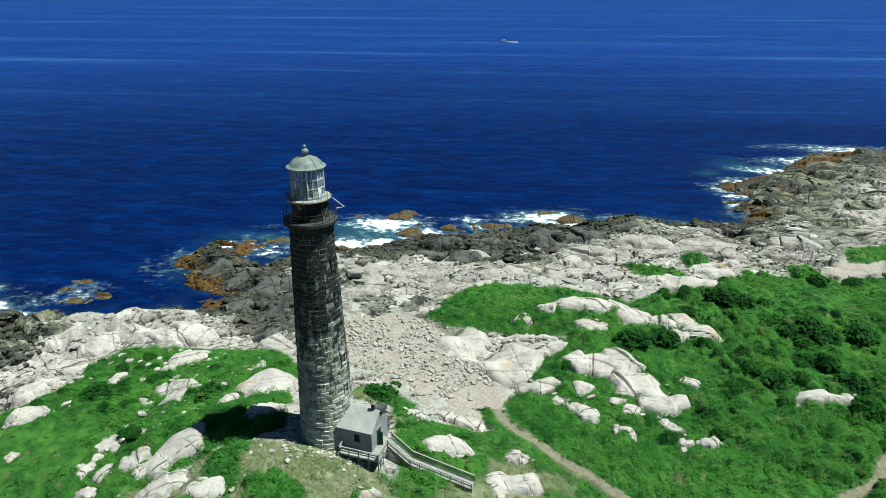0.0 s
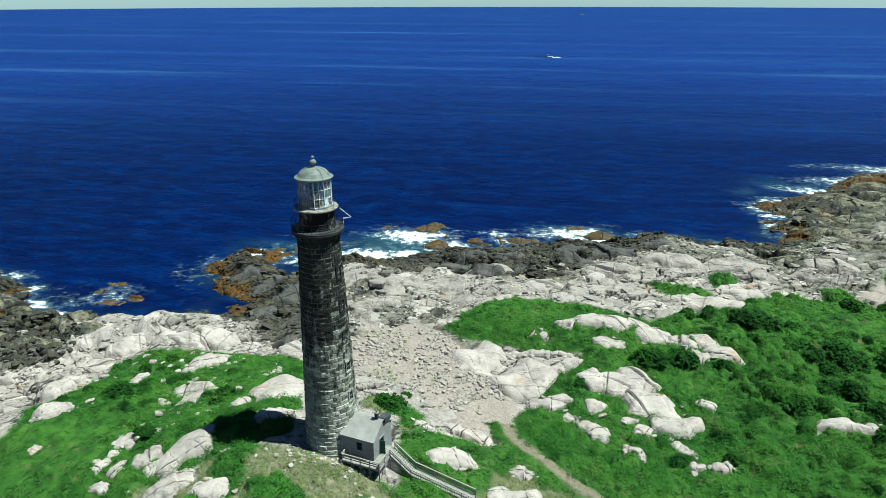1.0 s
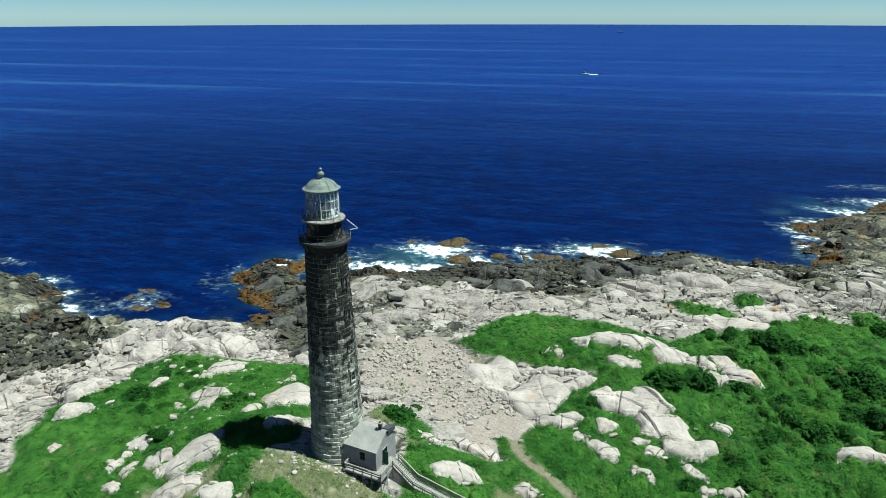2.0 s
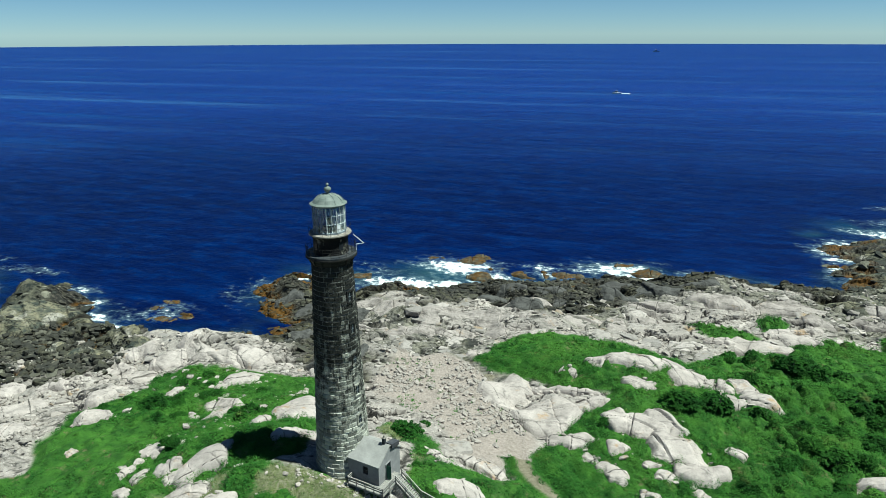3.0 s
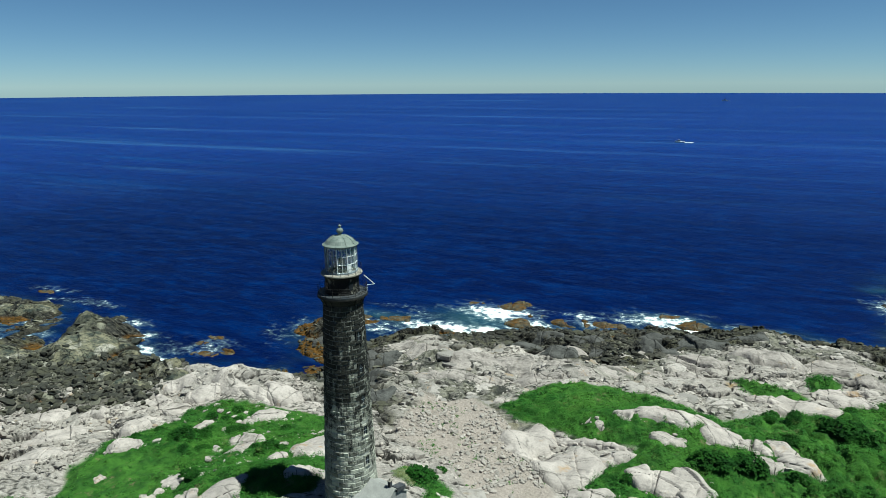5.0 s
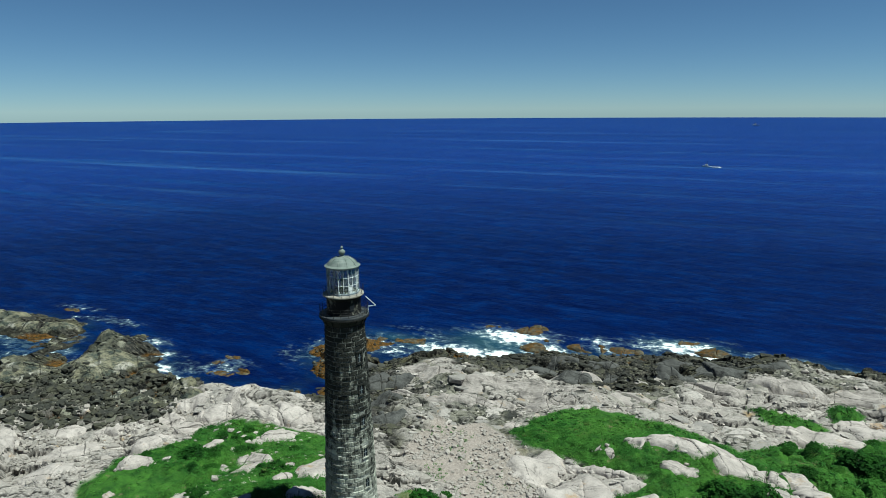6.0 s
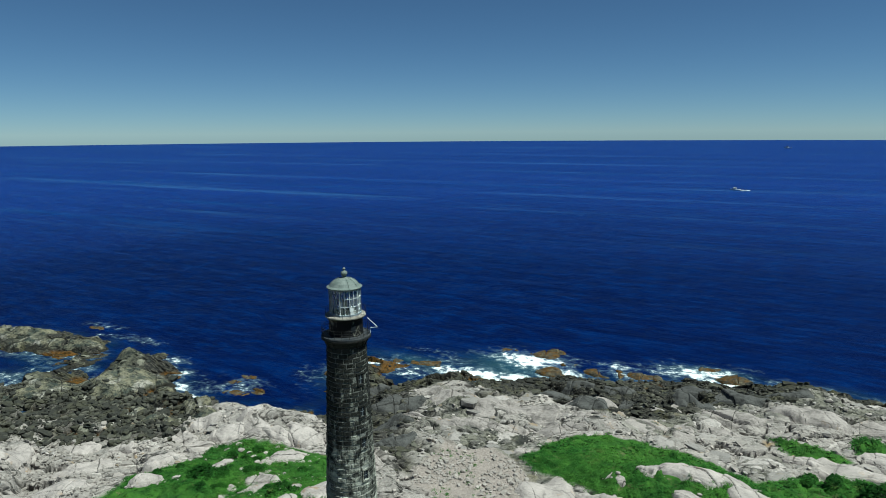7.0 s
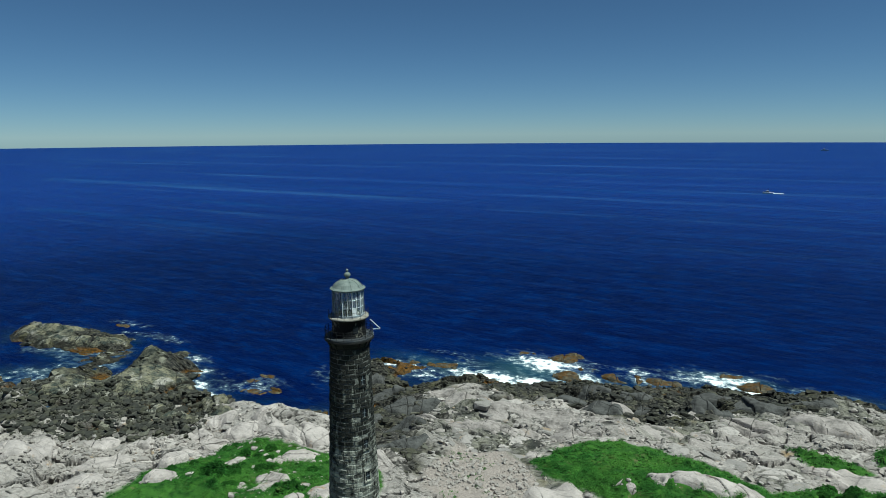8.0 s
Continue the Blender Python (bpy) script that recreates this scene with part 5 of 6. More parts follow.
for wz in WINDOW_Z:
    r = tower_radius(wz)
    m = Matrix.Rotation(WINDOW_AZ, 4, "Z")
    bm = bmesh.new()
    for s in (-1, 1):
        box(bm, (r - 0.1, s * 0.42, wz - FOOT), (0.36, 0.2, 1.3), bevel=0.02)
    box(bm, (r - 0.08, 0, wz - FOOT + 0.72), (0.38, 1.06, 0.22), bevel=0.02)
    box(bm, (r - 0.05, 0, wz - FOOT - 0.74), (0.44, 1.1, 0.2), bevel=0.02)
    bm.transform(m)
    window = part("window", bm, STONE, tower, "narrow window in a dressed stone surround")
    bm = bmesh.new()
    box(bm, (r - 0.03, 0, wz - FOOT), (0.05, 0.66, 1.25))
    bm.transform(m)
    part("pane", bm, DARK_PANE, window)
    bm = bmesh.new()
    bar(bm, (r + 0.005, 0, wz - FOOT - 0.6), (r + 0.005, 0, wz - FOOT + 0.6), 0.04)
    bar(bm, (r + 0.005, -0.3, wz - FOOT), (r + 0.005, 0.3, wz - FOOT), 0.04)
    bm.transform(m)
    part("sash_bar", bm, FRAME, window)


def lift(profile):
    return [(r, z - FOOT) for r, z in profile]


part("cornice", turned(lift([(2.42, TOWER_TOP - 0.02), (2.46, 40.9), (2.52, 41.05), (2.6, 41.12), (2.66, 41.35), (2.84, 41.6), (2.9, 41.72), (2.9, 41.8), (0, 41.8)]), 64), IRON, tower, "black stained flaring cornice")
part("gallery_deck", turned(lift([(0, 41.78), (3.0, 41.8), (3.06, 41.86), (3.07, 42.0), (3.04, 42.06), (2.2, 42.1), (0, 42.1)]), 64), GALLERY_IRON, tower, "worn dark iron gallery deck")
part("gallery_band", turned(lift([(2.98, 41.62), (3.1, 41.66), (3.1, 41.8), (2.98, 41.82)]), 64), IRON, tower, "black iron band")
for k in range(20):
    a = 2 * math.pi * (k + 0.5) / 20
    bm = bmesh.new()
    rod(bm, (3.0 * math.cos(a), 3.0 * math.sin(a), 42.0 - FOOT), (3.0 * math.cos(a), 3.0 * math.sin(a), 43.15 - FOOT), 0.028, 6)
    part("rail_post", bm, IRON, tower)
for z in (42.4, 42.78, 43.14):
    part("gallery_rail", hoop(3.0, z - FOOT, 0.024, 40), IRON, tower)
for k in range(16):
    a = 2 * math.pi * k / 16
    bm = bmesh.new()
    bar(bm, (2.45 * math.cos(a), 2.45 * math.sin(a), 40.75 - FOOT), (2.9 * math.cos(a), 2.9 * math.sin(a), 41.68 - FOOT), 0.16, 0.12, 0.02)
    part("bracket", bm, IRON, tower)
watch = part("watch_room", turned(lift([(2.14, 42.08), (2.16, 42.2), (2.1, 42.3), (2.08, 43.95), (2.2, 44.1), (2.36, 44.3), (2.4, 44.36), (0, 44.36)]), 48), None, tower, "dark iron watch room below the lantern")
k = Nodes("peeling_black_paint", 0.7)
k.colour(k.mix(k.ramp(k.noise(0.9, 6, 0.7, stretch=(1, 1, 0.6)), 0.54, 0.62), (0.007, 0.007, 0.0075), (0.12, 0.115, 0.095)))
watch.data.materials.append(k.bump(k.noise(6, 5), 0.3, 0.03).m)
for az in (-28, 62, 152, 242):
    bm = bmesh.new()
    box(bm, (2.06, 0, 43.15 - FOOT), (0.12, 0.62, 1.0), bevel=0.015)
    bm.transform(Matrix.Rotation(radians(az), 4, "Z"))
    part("watch_room_window", bm, DARK_PANE, tower)
part("lantern_deck", turned(lift([(0, 44.34), (2.42, 44.36), (2.54, 44.42), (2.55, 44.54), (2.5, 44.6), (1.9, 44.64), (0, 44.64)]), 64), DECK_METAL, tower, "pale grey lantern deck ring")
for k in range(16):
    a = 2 * math.pi * (k + 0.3) / 16
    bm = bmesh.new()
    rod(bm, (2.5 * math.cos(a), 2.5 * math.sin(a), 44.56 - FOOT), (2.5 * math.cos(a), 2.5 * math.sin(a), 45.4 - FOOT), 0.018, 6)
    part("lantern_rail_post", bm, IRON, tower)
part("lantern_rail", hoop(2.5, 45.4 - FOOT, 0.018, 40), IRON, tower)

# the lantern: ten sides, each with two columns of three panes
SIDES, LR, LZ0, LZ1 = 10, 1.93, 44.62, 47.98
part("lantern_sill", turned(lift([(1.82, LZ0), (2.02, LZ0), (2.02, LZ0 + 0.22), (1.82, LZ0 + 0.24), (1.82, LZ0)]), 10), FRAME, tower)
part("lantern_head", turned(lift([(1.82, LZ1 - 0.16), (2.02, LZ1 - 0.16), (2.04, LZ1 + 0.06), (1.82, LZ1 + 0.06), (1.82, LZ1 - 0.16)]), 10), FRAME, tower)
zs = np.linspace(LZ0 + 0.22, LZ1 - 0.16, 4)
for k in range(SIDES):
    a0, a1 = 2 * math.pi * k / SIDES, 2 * math.pi * (k + 1) / SIDES
    p0, p1 = Vector((LR * math.cos(a0), LR * math.sin(a0), 0)), Vector((LR * math.cos(a1), LR * math.sin(a1), 0))
    mid = math.degrees((a0 + a1) / 2)
    mid = mid - 360 if mid > 180 else mid
    # sunward posts and bars get white, the rest grey: sunlight put into paint
    bright = -60 < mid < 40
    mat = WHITE if bright else FRAME
    bm = bmesh.new()
    bar(bm, p0 + Vector((0, 0, LZ0 - FOOT)), p0 + Vector((0, 0, LZ1 - FOOT)), 0.09, 0.09, 0.012)
    part("corner_post", bm, mat, tower)
    pm = (p0 + p1) / 2
    bm = bmesh.new()
    bar(bm, pm + Vector((0, 0, zs[0] - FOOT)), pm + Vector((0, 0, zs[3] - FOOT)), 0.055)
    part("mullion", bm, mat, tower)
    for z in zs[1:3]:
        bm = bmesh.new()
        bar(bm, p0 + Vector((0, 0, z - FOOT)), p1 + Vector((0, 0, z - FOOT)), 0.055)
        part("glazing_bar", bm, mat, tower)
    for col, (q0, q1) in enumerate(((p0, pm), (pm, p1))):
        for r in range(3):
            bm = bmesh.new()
            s0, s1 = q0.lerp(q1, 0.06) * 0.985, q0.lerp(q1, 0.94) * 0.985
            bar(bm, s0 + Vector((0, 0, (zs[r] + zs[r + 1]) / 2 - FOOT)), s1 + Vector((0, 0, (zs[r] + zs[r + 1]) / 2 - FOOT)), 0.02, (zs[1] - zs[0]) * 0.95)
            solid = (k, col, r) == (9, 0, 0)
            pane = part("pane", bm, WHITE if solid else GLASS, tower, "solid white panel" if solid else "")
            pane.visible_shadow = solid
part("lens_pedestal", turned(lift([(0, 44.6), (0.5, 44.64), (0.42, 44.8), (0.2, 45.0), (0.18, 45.6), (0.32, 45.7), (0.34, 46.3), (0.15, 46.45), (0, 46.5)]), 20), IRON, tower)
roof = part("lantern_roof", turned(lift([(1.8, 47.98), (2.12, 48.0), (2.2, 48.04), (2.2, 48.1), (1.86, 48.26), (1.74, 48.42), (1.58, 48.64), (1.3, 48.88), (0.9, 49.06), (0.45, 49.16), (0, 49.19)]), 40), ZINC, tower, "weathered grey-green copper dome with flared rim")
for k in range(10):
    a = 2 * math.pi * k / 10
    bm = bmesh.new()
    pts = [(2.16, 48.11), (1.88, 48.27), (1.6, 48.65), (1.31, 48.9), (0.9, 49.08), (0.4, 49.18)]
    for (ra, za), (rb, zb) in zip(pts, pts[1:]):
        rod(bm, (ra * math.cos(a), ra * math.sin(a), za - FOOT), (rb * math.cos(a), rb * math.sin(a), zb - FOOT), 0.028, 6)
    part("roof_rib", bm, ZINC, roof)
ball = [(0.42 * math.cos(q), 49.72 + 0.36 * math.sin(q)) for q in np.linspace(-1.2, 1.2, 11)]
finial = part("ventilator_ball", turned(lift([(0, 49.1), (0.42, 49.12), (0.4, 49.2), (0.26, 49.24), (0.22, 49.34)] + ball + [(0.12, 50.08), (0.1, 50.14), (0.17, 50.22), (0.19, 50.31), (0.13, 50.4), (0.05, 50.48), (0, 50.5)]), 24), ZINC, tower, "round verdigris ventilator ball")
bm = bmesh.new()
rod(bm, (0, 0, 50.45 - FOOT), (0, 0, 50.75 - FOOT), 0.015, 6)
part("lightning_rod", bm, IRON, finial)
bm = bmesh.new()
c, s = math.cos(radians(28)), math.sin(radians(28))
pts = [(2.7 * c, 2.7 * s, 44.05 - FOOT), (3.95 * c, 3.95 * s, 42.85 - FOOT), (3.0 * c, 3.0 * s, 42.75 - FOOT)]
bar(bm, pts[0], pts[1], 0.09)
bar(bm, pts[1], pts[2], 0.09)
bar(bm, pts[2], (3.0 * c, 3.0 * s, 42.0 - FOOT), 0.08)
part("davit", bm, WHITE, tower, "white painted angled davit arm")

# ---- the entry house ----
HOUSE_TURN = math.atan2(-0.18, 0.985)
house = new("entry_house")
house.matrix_basis = Matrix.Translation((AX, AY, FOOT)) @ Matrix.Rotation(HOUSE_TURN, 4, "Z")
tagged(house, "small grey rendered gabled entry house against the tower", "house")
S0, S1, HALF, FLOOR, EAVE, RIDGE = 2.6, 7.35, 2.5, 0.35, 3.2, 4.85


def slab(bm, corners, thick):
    """A plate from its four upper corners."""
    top = [bm.verts.new(c) for c in corners]
    low = [bm.verts.new((c[0], c[1], c[2] - thick)) for c in corners]
    bm.faces.new(top)
    bm.faces.new(low[::-1])
    for k in range(len(corners)):
        bm.faces.new((top[k], low[k], low[(k + 1) % len(corners)], top[(k + 1) % len(corners)]))
    bmesh.ops.recalc_face_normals(bm, faces=bm.faces)
    return bm


bm = bmesh.new()
WIN = (5.3, 1.05, 2.25, 0.4)
for xa, xb, za, zb in ((S0, WIN[0] - WIN[3], -1.2, EAVE), (WIN[0] + WIN[3], S1, -1.2, EAVE), (WIN[0] - WIN[3], WIN[0] + WIN[3], -1.2, FLOOR + WIN[1]), (WIN[0] - WIN[3], WIN[0] + WIN[3], FLOOR + WIN[2], EAVE)):
    box(bm, ((xa + xb) / 2, -HALF + 0.15, (za + zb) / 2), (xb - xa, 0.3, zb - za))
part("front_wall", bm, RENDER, house)
bm = bmesh.new()
box(bm, ((S0 + S1) / 2, HALF - 0.15, (EAVE - 1.2) / 2), (S1 - S0, 0.3, EAVE + 1.2))
part("rear_wall", bm, RENDER, house)


def upright(bm, outline, x0, x1):
    """A wall plate from its outline across (y, z), between x0 and x1."""
    a, b = [bm.verts.new((x0, y, z)) for y, z in outline], [bm.verts.new((x1, y, z)) for y, z in outline]
    bm.faces.new(a[::-1])
    bm.faces.new(b)
    for k in range(len(outline)):
        j = (k + 1) % len(outline)
        bm.faces.new((a[k], a[j], b[j], b[k]))
    bmesh.ops.recalc_face_normals(bm, faces=bm.faces)


DOOR = (-0.35, 0.5, FLOOR + 2.1)
bm = bmesh.new()
da, db = DOOR[0] - DOOR[1], DOOR[0] + DOOR[1]
rise = (RIDGE - EAVE) / HALF
upright(bm, [(-HALF + 0.3, -1.2), (da, -1.2), (da, EAVE + rise * (HALF + da) - 0.1), (-HALF + 0.3, EAVE + rise * 0.3 - 0.1)], S1 - 0.3, S1)
upright(bm, [(da, DOOR[2]), (db, DOOR[2]), (db, RIDGE - 0.15 - rise * max(db, 0)), (0, RIDGE - 0.15) if db > 0 else (db, RIDGE - 0.2), (da, EAVE + rise * (HALF + da) - 0.1)], S1 - 0.3, S1)
upright(bm, [(db, -1.2), (HALF - 0.3, -1.2), (HALF - 0.3, EAVE + rise * 0.3 - 0.1), (db, RIDGE - 0.15 - rise * max(db, 0))], S1 - 0.3, S1)
upright(bm, [(da, -1.2), (db, -1.2), (db, FLOOR), (da, FLOOR)], S1 - 0.3, S1)
part("gable_wall", bm, RENDER, house)
over = 0.16
bm = bmesh.new()
slab(bm, [(S0, -HALF - over, EAVE - over * rise + 0.12), (S1 + over, -HALF - over, EAVE - over * rise + 0.12), (S1 + over, 0.0, RIDGE + 0.12), (S0, 0.0, RIDGE + 0.12)], 0.14)
part("roof_slope", bm, ROOFING, house, "pale grey felted roof slope")
bm = bmesh.new()
slab(bm, [(S0, HALF + over, EAVE - over * rise + 0.12), (S0, 0.01, RIDGE + 0.118), (S1 + over, 0.01, RIDGE + 0.118), (S1 + over, HALF + over, EAVE - over * rise + 0.12)], 0.14)
part("roof_slope", bm, ROOFING, house, "pale grey felted roof slope")
# solid dark slab added in place of a dark recess at the ridge's end
bm = bmesh.new()
slab(bm, [(S1 - 0.7, 0.3, RIDGE + 0.06), (S1 + over + 0.1, 0.3, RIDGE + 0.06), (S1 + over + 0.1, 2.0, RIDGE - 0.35), (S1 - 0.7, 2.0, RIDGE - 0.35)], 0.6)
part("ridge_end_slab", bm, SLATE, house, "dark slab at the gable end of the rear roof slope")
chimney = bmesh.new()
box(chimney, (S1 - 0.75, 0.05, RIDGE + 0.42), (0.42, 0.42, 0.9), bevel=0.02)
chimney = part("chimney", chimney, SLATE, house, "short dark chimney")
bm = bmesh.new()
box(bm, (S1 - 0.75, 0.05, RIDGE + 0.93), (0.54, 0.54, 0.1), bevel=0.02)
rod(bm, (S1 - 0.75, 0.05, RIDGE + 0.95), (S1 - 0.75, 0.05, RIDGE + 1.3), 0.1, 12)
part("chimney_cap", bm, DECK_METAL, chimney)
bm = bmesh.new()
zc = FLOOR + (WIN[1] + WIN[2]) / 2
for s in (-1, 1):
    box(bm, (WIN[0] + s * (WIN[3] - 0.04), -HALF + 0.06, zc), (0.08, 0.1, WIN[2] - WIN[1]))
    box(bm, (WIN[0], -HALF + 0.06, zc + s * ((WIN[2] - WIN[1]) / 2 - 0.04)), (WIN[3] * 2 - 0.17, 0.1, 0.08))
box(bm, (WIN[0], -HALF + 0.07, zc), (WIN[3] * 2 - 0.17, 0.05, 0.05))
window = part("window", bm, SLATE, house, "small dark window")
bm = bmesh.new()
box(bm, (WIN[0], -HALF + 0.1, zc), (WIN[3] * 2 - 0.1, 0.02, WIN[2] - WIN[1] - 0.1))
part("pane", bm, DARK_PANE, window)
bm = bmesh.new()
for s in (-1, 1):
    box(bm, (S1 + 0.01, DOOR[0] + s * (DOOR[1] + 0.05), FLOOR + 1.05), (0.12, 0.1, 2.1))
box(bm, (S1 + 0.01, DOOR[0], FLOOR + 2.16), (0.12, 1.2, 0.1))
door = part("door_frame", bm, RENDER, house)
bm = bmesh.new()
box(bm, (S1 + 0.36, DOOR[0] - DOOR[1] + 0.02, FLOOR + 1.04), (0.85, 0.05, 2.02), bevel=0.008)
part("door_leaf", bm, GREEN_PAINT, door, "open dark green door leaf")
# dark sheet inside the doorway stands for the unlit lobby
bm = bmesh.new()
box(bm, (S1 - 0.9, DOOR[0], FLOOR + 1.0), (0.05, 1.6, 2.2))
part("doorway_dark_sheet", bm, DARK_PANE, house)

# ---- the deck, stairs and ramp ----
deck = new("timber_deck")
deck.matrix_basis = house.matrix_basis.copy()
tagged(deck, "silvered timber deck round the entry house on posts", "deck")
DZ = FLOOR - 0.05
OUT, END = -HALF - 1.25, S1 + 1.35
boards = 0
y = OUT + 0.08
while y < 1.0:
    x0 = 3.4 if y < -HALF - 0.02 else S1 + 0.01
    bm = bmesh.new()
    bar(bm, (x0, y, DZ), (END, y, DZ), 0.135, 0.05)
    part("deck_board", bm, TIMBER, deck)
    y += 0.142
for a, b in (((3.4, OUT, 0), (END, OUT, 0)), ((END, OUT, 0), (END, -0.7, 0)), ((3.4, OUT, 0), (3.4, -HALF - 0.2, 0))):
    a, b = Vector(a), Vector(b)
    bm = bmesh.new()
    bar(bm, a + Vector((0, 0, DZ - 0.16)), b + Vector((0, 0, DZ - 0.16)), 0.06, 0.26)
    part("fascia", bm, TIMBER, deck)
    n = max(2, int((b - a).length / 1.3) + 1)
    for z in (0.42, 0.72, 1.0):
        bm = bmesh.new()
        bar(bm, a + Vector((0, 0, DZ + z)), b + Vector((0, 0, DZ + z)), 0.05 if z < 0.9 else 0.14, 0.14 if z < 0.9 else 0.05)
        part("rail", bm, TIMBER, deck)
    for k in range(n):
        p = a.lerp(b, k / (n - 1))
        bm = bmesh.new()
        bar(bm, p + Vector((0, 0, -2.2)), p + Vector((0, 0, DZ + 1.0)), 0.11, 0.11, 0.01)
        part("post", bm, TIMBER, deck)
bm = bmesh.new()
bar(bm, (END, OUT, -1.9), (END, OUT + 2.4, DZ - 0.2), 0.1)
part("brace", bm, TIMBER, deck)


def flight(name, label, x0, z0, x1, z1, wide, treads, ground_drop):
    """A straight run of treads or boards with railings, along the house's axis."""
    thing = new(name)
    thing.matrix_basis = house.matrix_basis.copy()
    tagged(thing, label, "stairs" if treads else "ramp")
    for s in (-1, 1):
        bm = bmesh.new()
        bar(bm, (x0, s * wide / 2, z0 - 0.12), (x1, s * wide / 2, z1 - 0.12), 0.06, 0.28)
        part("stringer", bm, TIMBER, thing)
        for h in (0.5, 0.95):
            bm = bmesh.new()
            bar(bm, (x0, s * wide / 2, z0 + h), (x1, s * wide / 2, z1 + h), 0.07 if h < 0.9 else 0.15, 0.12 if h < 0.9 else 0.07)
            part("handrail" if h > 0.9 else "mid_rail", bm, TIMBER, thing)
        n = max(3, int((x1 - x0) / 1.25) + 1)
        for k in range(n):
            f = k / (n - 1)
            x, z = x0 + (x1 - x0) * f, z0 + (z1 - z0) * f
            bm = bmesh.new()
            bar(bm, (x, s * wide / 2, z - ground_drop), (x, s * wide / 2, z + 0.95), 0.1, 0.1, 0.008)
            part("post", bm, TIMBER, thing)
        if not treads:
            m = int((x1 - x0) / 0.3)
            for k in range(m):
                f = (k + 0.5) / m
                x, z = x0 + (x1 - x0) * f, z0 + (z1 - z0) * f
                bm = bmesh.new()
                bar(bm, (x, s * wide / 2, z), (x, s * wide / 2, z + 0.92), 0.05)
                part("baluster", bm, TIMBER, thing)
    n = treads or int((x1 - x0) / 0.3)
    for k in range(n):
        f = (k + 0.5) / n
        x, z = x0 + (x1 - x0) * f, z0 + (z1 - z0) * f
        bm = bmesh.new()
        box(bm, (x, 0, z), ((x1 - x0) / n * (1.05 if treads else 0.94), wide - 0.07, 0.05))
        part("tread" if treads else "plank", bm, TIMBER, thing)
    return thing


flight("timber_stairs", "steep silvered timber steps with railings below the deck", END, DZ, 11.6, -2.0, 1.5, 12, 1.6)
flight("timber_ramp", "long silvered timber boardwalk ramp with railings", 11.62, -2.0, 19.9, -3.7, 1.5, 0, 1.4)

# ---- plants ----
def leaf_quads(centres, reach, height, count, size, seed):
    """Leafy tufts: count leaves round each centre, as loose quads."""
    r = np.random.default_rng(seed)
    n = len(centres)
    a, e = r.uniform(0, 6.28, (n, count)), np.arcsin(r.uniform(0.05, 1, (n, count)))
    out = np.stack([np.cos(a) * np.cos(e), np.sin(a) * np.cos(e), np.sin(e)], -1)
    mid = centres[:, None] + out * np.stack([reach, reach, height], -1)[:, None] * r.uniform(0.55, 1.05, (n, count, 1))
    nor = out + r.normal(0, 0.42, (n, count, 3))
    nor[..., 2] += 1.0
    nor /= np.linalg.norm(nor, axis=-1, keepdims=True)
    u = np.cross(nor, r.normal(0, 1, (n, count, 3)))
    u /= np.linalg.norm(u, axis=-1, keepdims=True)
    v = np.cross(nor, u)
    s = (size * r.uniform(0.6, 1.3, (n, count)))[..., None]
    return np.stack([mid - u * s, mid - v * s * 0.6, mid + u * s, mid + v * s * 0.6], -2).reshape(-1, 4, 3)


def thicket(name, label, material, places, seed, reach, height, count, size):
    r = np.random.default_rng(seed)
    n = len(places)
    z = on_ground(places[:, 0], places[:, 1])
    grow = 0.6 + 0.8 * fbm(places[:, 0], places[:, 1], 3.5, 3, 160)
    c = np.stack([places[:, 0], places[:, 1], z - 0.05], -1)
    q = leaf_quads(c, reach * grow * r.uniform(0.7, 1.3, n), height * grow * r.uniform(0.6, 1.4, n), count, size, seed + 1)
    return tagged(new(name, quads_mesh(name, q, material)), label, "shrubs", kind="stuff")


LAWNS = [(-66, 60, 11, 11), (58, 123, 12, 6), (34, 117.5, 9, 3)]


def lawn(x, y):
    """Smooth grass without shrubs."""
    f = np.full(x.shape, -9.0)
    for cx, cy, rx, ry in LAWNS:
        f = np.maximum(f, 1 - ((x - cx) / rx) ** 2 - ((y - cy) / ry) ** 2)
    return step(f + 1.6 * (fbm(x, y, 5, 3, 175) - 0.5), -0.1, 0.4)


def by_boardwalk(x, y):
    return (x > -19) & (x < -4) & (np.abs(y - 65 + 0.183 * (x + 25)) < 1.5)


def is_meadow(x, y):
    lush = step(fbm(x, y, 9, 3, 171), 0.38, 0.56)
    lush = lush * (1 - 0.75 * lawn(x, y))
    return (mask_at("green", x, y) > 0.55) & (mask_at("dry", x, y) < 0.5) & (mask_at("path", x, y) < 0.3) & clear_of_rocks(x, y, 0.15) & (hashed(np.floor(x * 50), np.floor(y * 50), 3) < 0.55 * (1 - 0.8 * lawn(x, y)) + 0.45 * lush) & (np.hypot(x + 24, y - 64.5) > 4.6) & ~by_boardwalk(x, y)


def is_dry(x, y):
    return (mask_at("green", x, y) > 0.5) & (mask_at("dry", x, y) > 0.3) & (mask_at("path", x, y) < 0.3) & clear_of_rocks(x, y, -0.2) & (np.hypot(x + 24, y - 64.5) > 4.6) & ~by_boardwalk(x, y)


